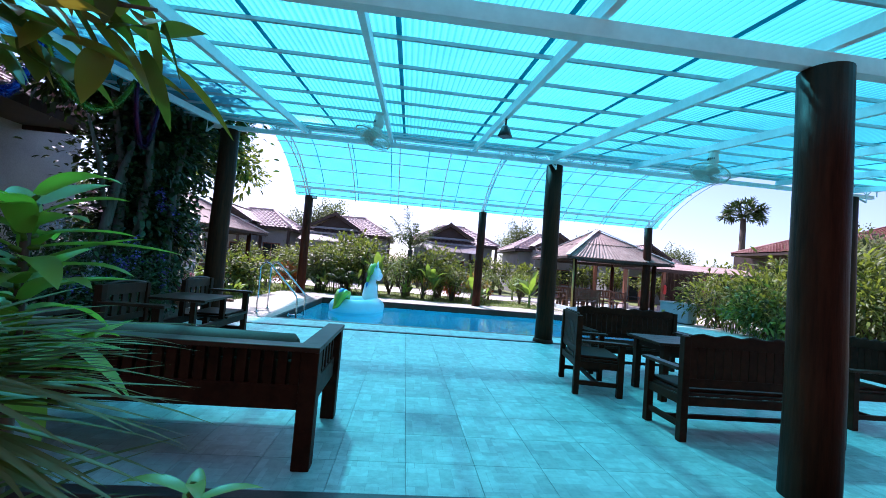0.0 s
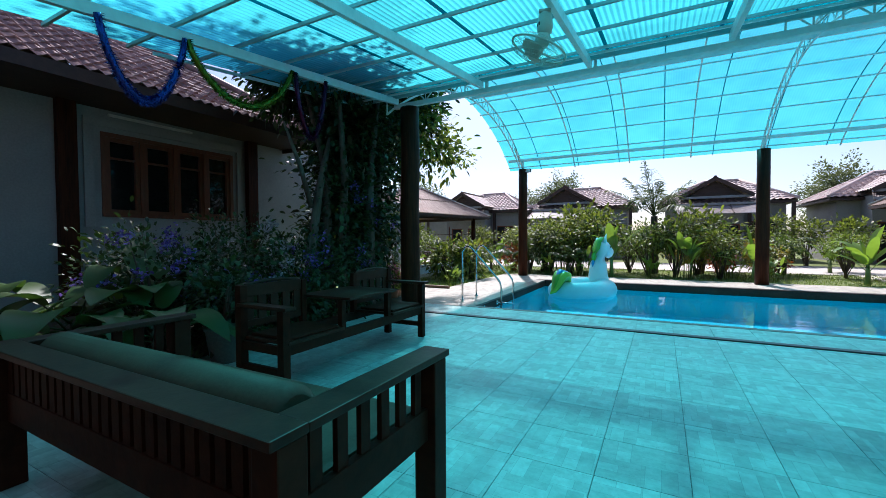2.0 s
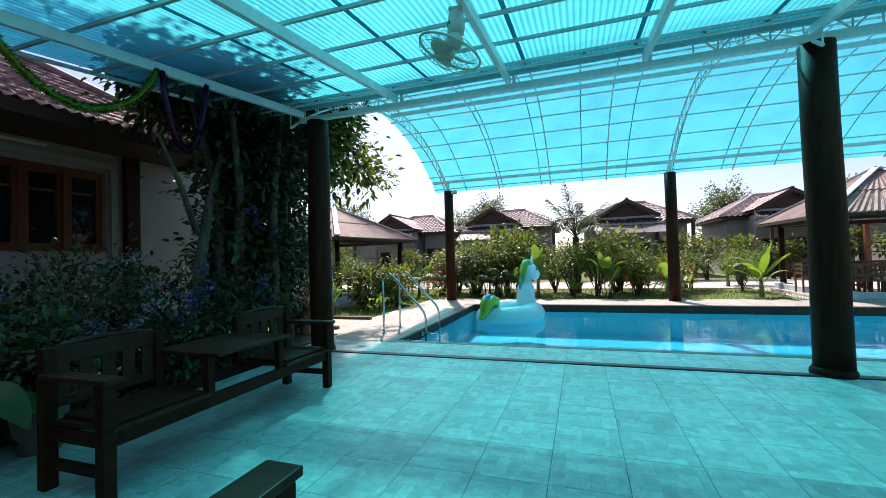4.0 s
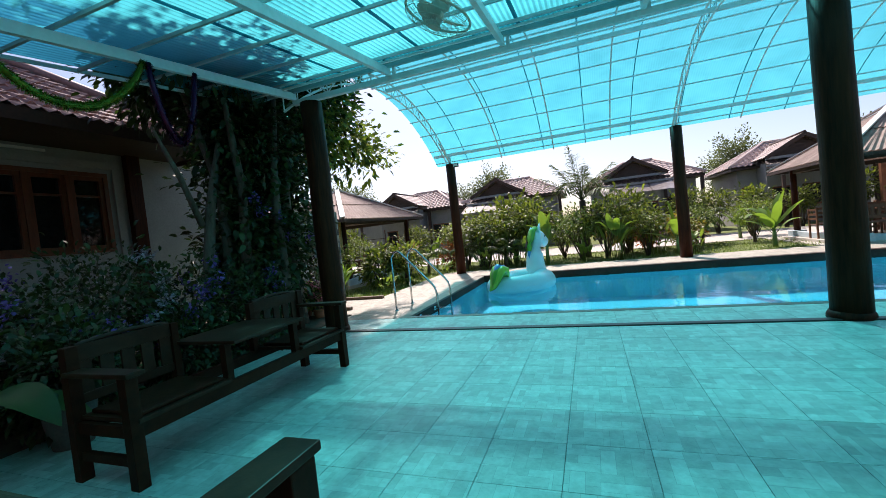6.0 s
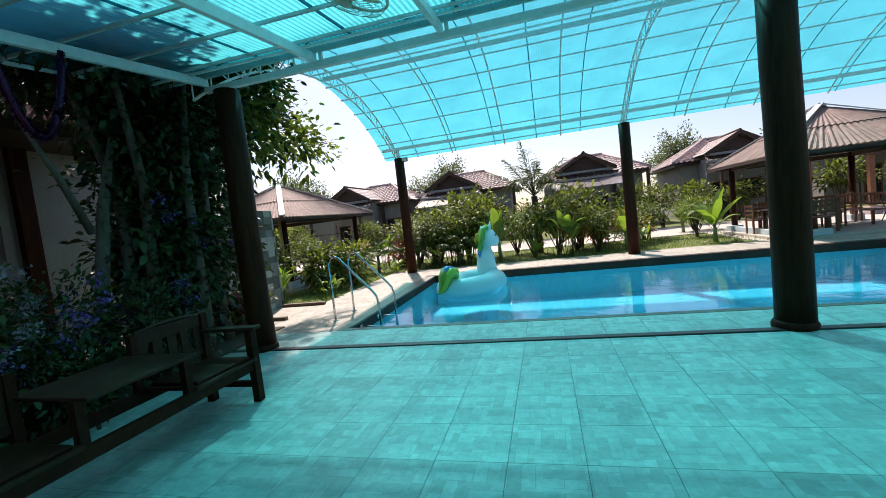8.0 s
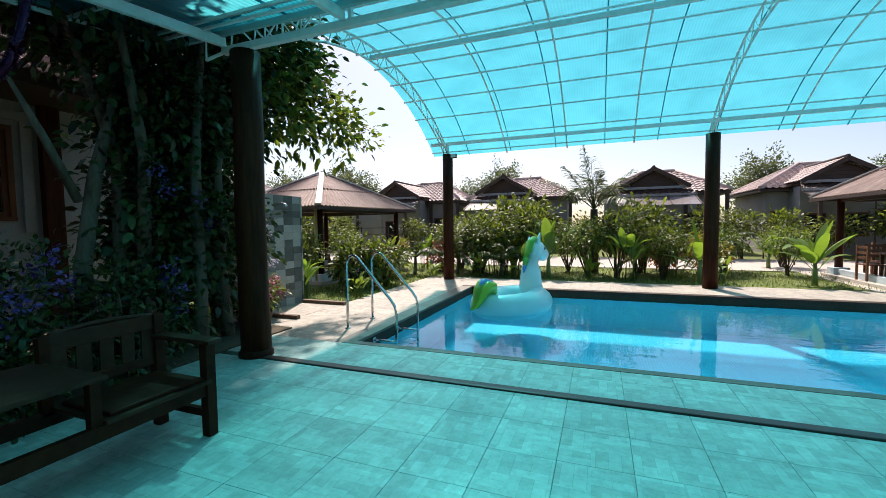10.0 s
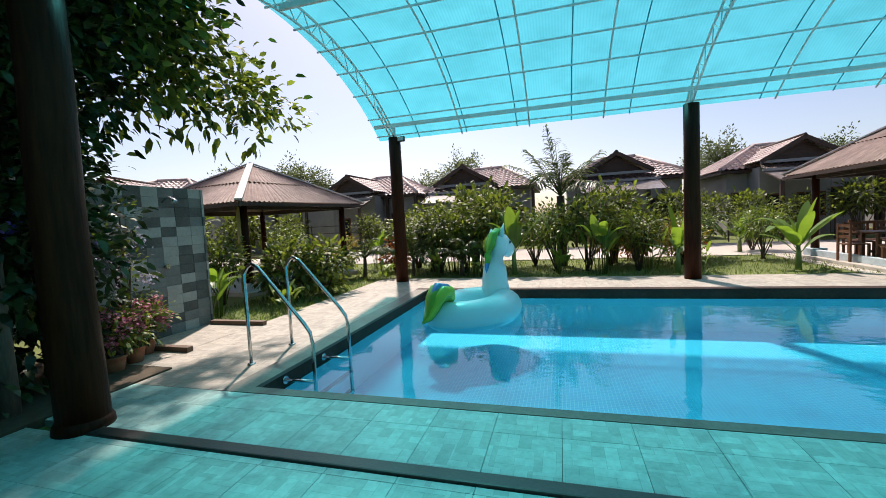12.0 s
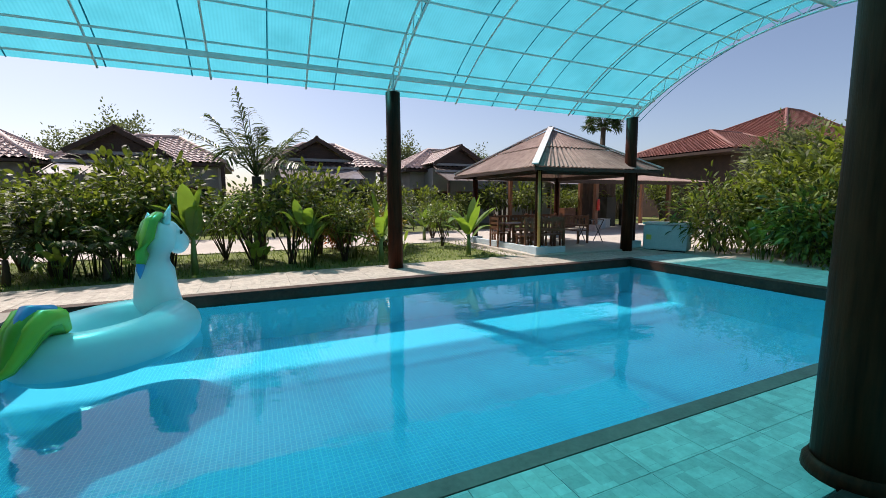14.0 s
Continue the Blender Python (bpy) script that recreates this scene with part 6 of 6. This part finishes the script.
for k in range(120):
    t = rng.random() ** 0.8
    base = Vector((0.45 + 1.55 * t, 0.15 + 0.25 * t + rng.normal(0, 0.12), 1.92 + 0.2 * t + rng.normal(0, 0.07)))
    bm = B()
    blade(bm, base, rng.uniform(-1.8, 1.8), rng.uniform(-1.2, 0.3), rng.uniform(0.16, 0.26), rng.uniform(0.06, 0.09), 0.25, 6)
    part("leaf", bm, M_LEAFGOLD if k % 5 in (0, 2) else M_LEAF if k % 5 == 1 else M_LEAFLIGHT, br)

# ---- things by the far pavilion ----
def slat_bench(m, label):
    t = thing("garden_bench", label, "bench", "benches in the pavilion", m)
    for k in range(3):
        part("seat_slat", box(B(), -0.75, 0.75, -0.22 + 0.15 * k, -0.09 + 0.15 * k, 0.42, 0.45, 0.005), M_CHAIR, t)
    for sx in (-0.7, 0.7):
        part("leg", box(B(), sx - 0.03, sx + 0.03, -0.22, -0.16, 0, 0.42), M_CHAIR, t)
        part("back_post", box(B(), sx - 0.03, sx + 0.03, 0.19, 0.25, 0, 0.98), M_CHAIR, t)
        part("armrest", box(B(), sx - 0.04, sx + 0.04, -0.24, 0.19, 0.62, 0.65, 0.005), M_CHAIR, t)
    for z in (0.60, 0.90):
        part("back_rail", box(B(), -0.67, 0.67, 0.2, 0.235, z - 0.04, z + 0.04, 0.005), M_CHAIR, t)
    for k in range(9):
        x = -0.6 + 0.15 * k
        part("back_slat", box(B(), x - 0.03, x + 0.03, 0.21, 0.23, 0.64, 0.86), M_CHAIR, t)
    return t


bn = slat_bench(pose(8.3, 18.2, 0.05, 0, 0, 180), "reddish-brown slatted bench on the pavilion floor")
for x, y, r in ((9.0, 20.6, 0), (10.6, 19.6, -90), (10.4, 20.7, 0)):
    copy_thing(bn, pose(x, y, 0.05, 0, 0, r))
for x, y, w, hgt, mat, lab in ((17.4, 25.0, 0.5, 0.45, M_HUTBASE, "pale blue plastic crate under the shelter"), (18.3, 25.6, 0.6, 0.5, M_RIDGE, "white storage box under the shelter"), (21.0, 26.3, 0.9, 1.3, M_BLACK, "dark cabinet against the shelter wall"), (19.6, 26.5, 0.7, 1.7, M_BLACK, "dark upright cabinet against the shelter wall"), (16.6, 26.6, 0.8, 1.1, M_CHAIR, "brown wooden counter under the shelter")):
    cb = thing("storage_box" if hgt < 0.9 else "cabinet", lab, "box" if hgt < 0.9 else "cabinet", "", pose(x, y, -0.03))
    part("body", box(B(), -w / 2, w / 2, -0.25, 0.25, 0, hgt - 0.05, 0.012), mat, cb)
    part("lid" if hgt < 0.9 else "top", box(B(), -w / 2 - 0.015, w / 2 + 0.015, -0.265, 0.265, hgt - 0.047, hgt, 0.01), mat, cb)
M_REDPAINT = plain("red_paint", (0.45, 0.02, 0.015), (0.6, 0.04, 0.03), 0.35, fine=8, bump=0.02)
fx = thing("fire_extinguisher", "red fire extinguisher on a shelter post", "fire extinguisher", "", pose(15.8, 23.45, 1.0))
part("bottle", sweep(B(), [(0, 0, 0), (0, 0, 0.03), (0, 0, 0.45), (0, 0, 0.52), (0, 0, 0.56)], [0.05, 0.075, 0.075, 0.05, 0.025], 14), M_REDPAINT, fx)
part("valve", box(B(), -0.03, 0.03, -0.02, 0.02, 0.56, 0.64, 0.006), M_BLACK, fx)
fz = thing("chest_freezer", "pale blue chest freezer beside the far column", "freezer", "", pose(11.95, 16.75, -0.04, 0, 0, -65))
part("body", box(B(), -0.6, 0.6, -0.33, 0.33, 0.05, 0.80, 0.03), M_HUTBASE, fz)
part("lid", box(B(), -0.62, 0.62, -0.35, 0.35, 0.81, 0.88, 0.02), M_RIDGE, fz)
part("plinth", box(B(), -0.55, 0.55, -0.28, 0.28, 0.0, 0.05), M_BLACK, fz)
part("sticker", box(B(), -0.5, -0.36, -0.338, -0.331, 0.35, 0.5), plain("yellow_sticker", (0.6, 0.5, 0.08), (0.7, 0.6, 0.12), 0.5), fz)
rk = thing("folding_rack", "dark folding metal rack on the lane side", "rack", "", pose(11.6, 19.6, -0.04))
for x in (-0.4, 0.4):
    part("frame_bar", stick(B(), (x, -0.25, 0), (x, 0.25, 0.85), 0.015), M_BLACK, rk)
    part("frame_bar", stick(B(), (x, 0.25, 0), (x, -0.25, 0.85), 0.015), M_BLACK, rk)
for y in (-0.25, 0.25):
    part("top_bar", stick(B(), (-0.4, y, 0.85), (0.4, y, 0.85), 0.012), M_BLACK, rk)

# ---- floor pieces ----
OX, OY = 0.012, 0.422


def tile_field(parent, x0, x1, y0, y1, ox, oy, mat, near, rest_label):
    """Square tiles of half a metre; those inside the near stretch are parts, the others one joined rest."""
    S, rest = 0.5, B()
    cache = {}
    i0, i1, j0, j1 = math.floor((x0 - ox) / S), math.ceil((x1 - ox) / S), math.floor((y0 - oy) / S), math.ceil((y1 - oy) / S)
    for j in range(j0, j1):
        for i in range(i0, i1):
            a, b, c, d = max(x0, ox + i * S), min(x1, ox + (i + 1) * S), max(y0, oy + j * S), min(y1, oy + (j + 1) * S)
            if b - a < 0.03 or d - c < 0.03:
                continue
            cx, cy, w, h = (a + b) / 2, (c + d) / 2, b - a - 0.004, d - c - 0.004
            if near[0] < cx < near[1] and near[2] < cy < near[3]:
                k = (round(w, 3), round(h, 3))
                if k not in cache:
                    cache[k] = mesh_of("tile", box(B(), -w / 2, w / 2, -h / 2, h / 2, -0.012, 0.0), mat)
                part("tile", cache[k], None, parent, m=pose(cx, cy, 0))
            else:
                box(rest, cx - w / 2, cx + w / 2, cy - h / 2, cy + h / 2, -0.012, 0.0)
    if rest.verts:
        tagged(part("tile_rest", rest, mat, parent), rest_label, kind="stuff")


tile_field(bpy.data.objects["terrace_slab"], -3.95, 11.5, 3.005, 8.99, OX, OY, M_TILE, (-2.9, 4.4, 3.0, 9.0), "remaining slate-look terrace tiles")
tile_field(bpy.data.objects["pool_edge_slab"], -4.2, 11.5, 9.135, PY0 - 0.135, OX, 9.135, M_TILE, (-4.3, 8.0, 9, 10.1), "remaining slate-look pool edge tiles")
dk = bpy.data.objects["deck_slab"]
tile_field(dk, -4.45, PX0 - 0.305, PY0 - 0.13, 17.6, 0.05, 0.36, M_BEIGE, (-4.6, -2.5, 9.5, 18), "remaining beige deck tiles")
tile_field(dk, -5.5, -4.455, PY0 - 0.13, 12.36, 0.05, 0.36, M_BEIGE, (-5.6, -4.4, 9.5, 13), "remaining beige deck tiles")
tile_field(dk, PX0 - 0.30, 11.5, PY1 + 0.225, 17.6, 0.05, 0.36, M_BEIGE, (-3, 11.6, 15, 18), "remaining beige deck tiles")
tile_field(dk, PX1 + 0.255, 11.5, PY0 - 0.13, PY1 + 0.22, 0.05, 0.36, M_TILE, (9, 12, 10, 16.5), "remaining deck tiles")
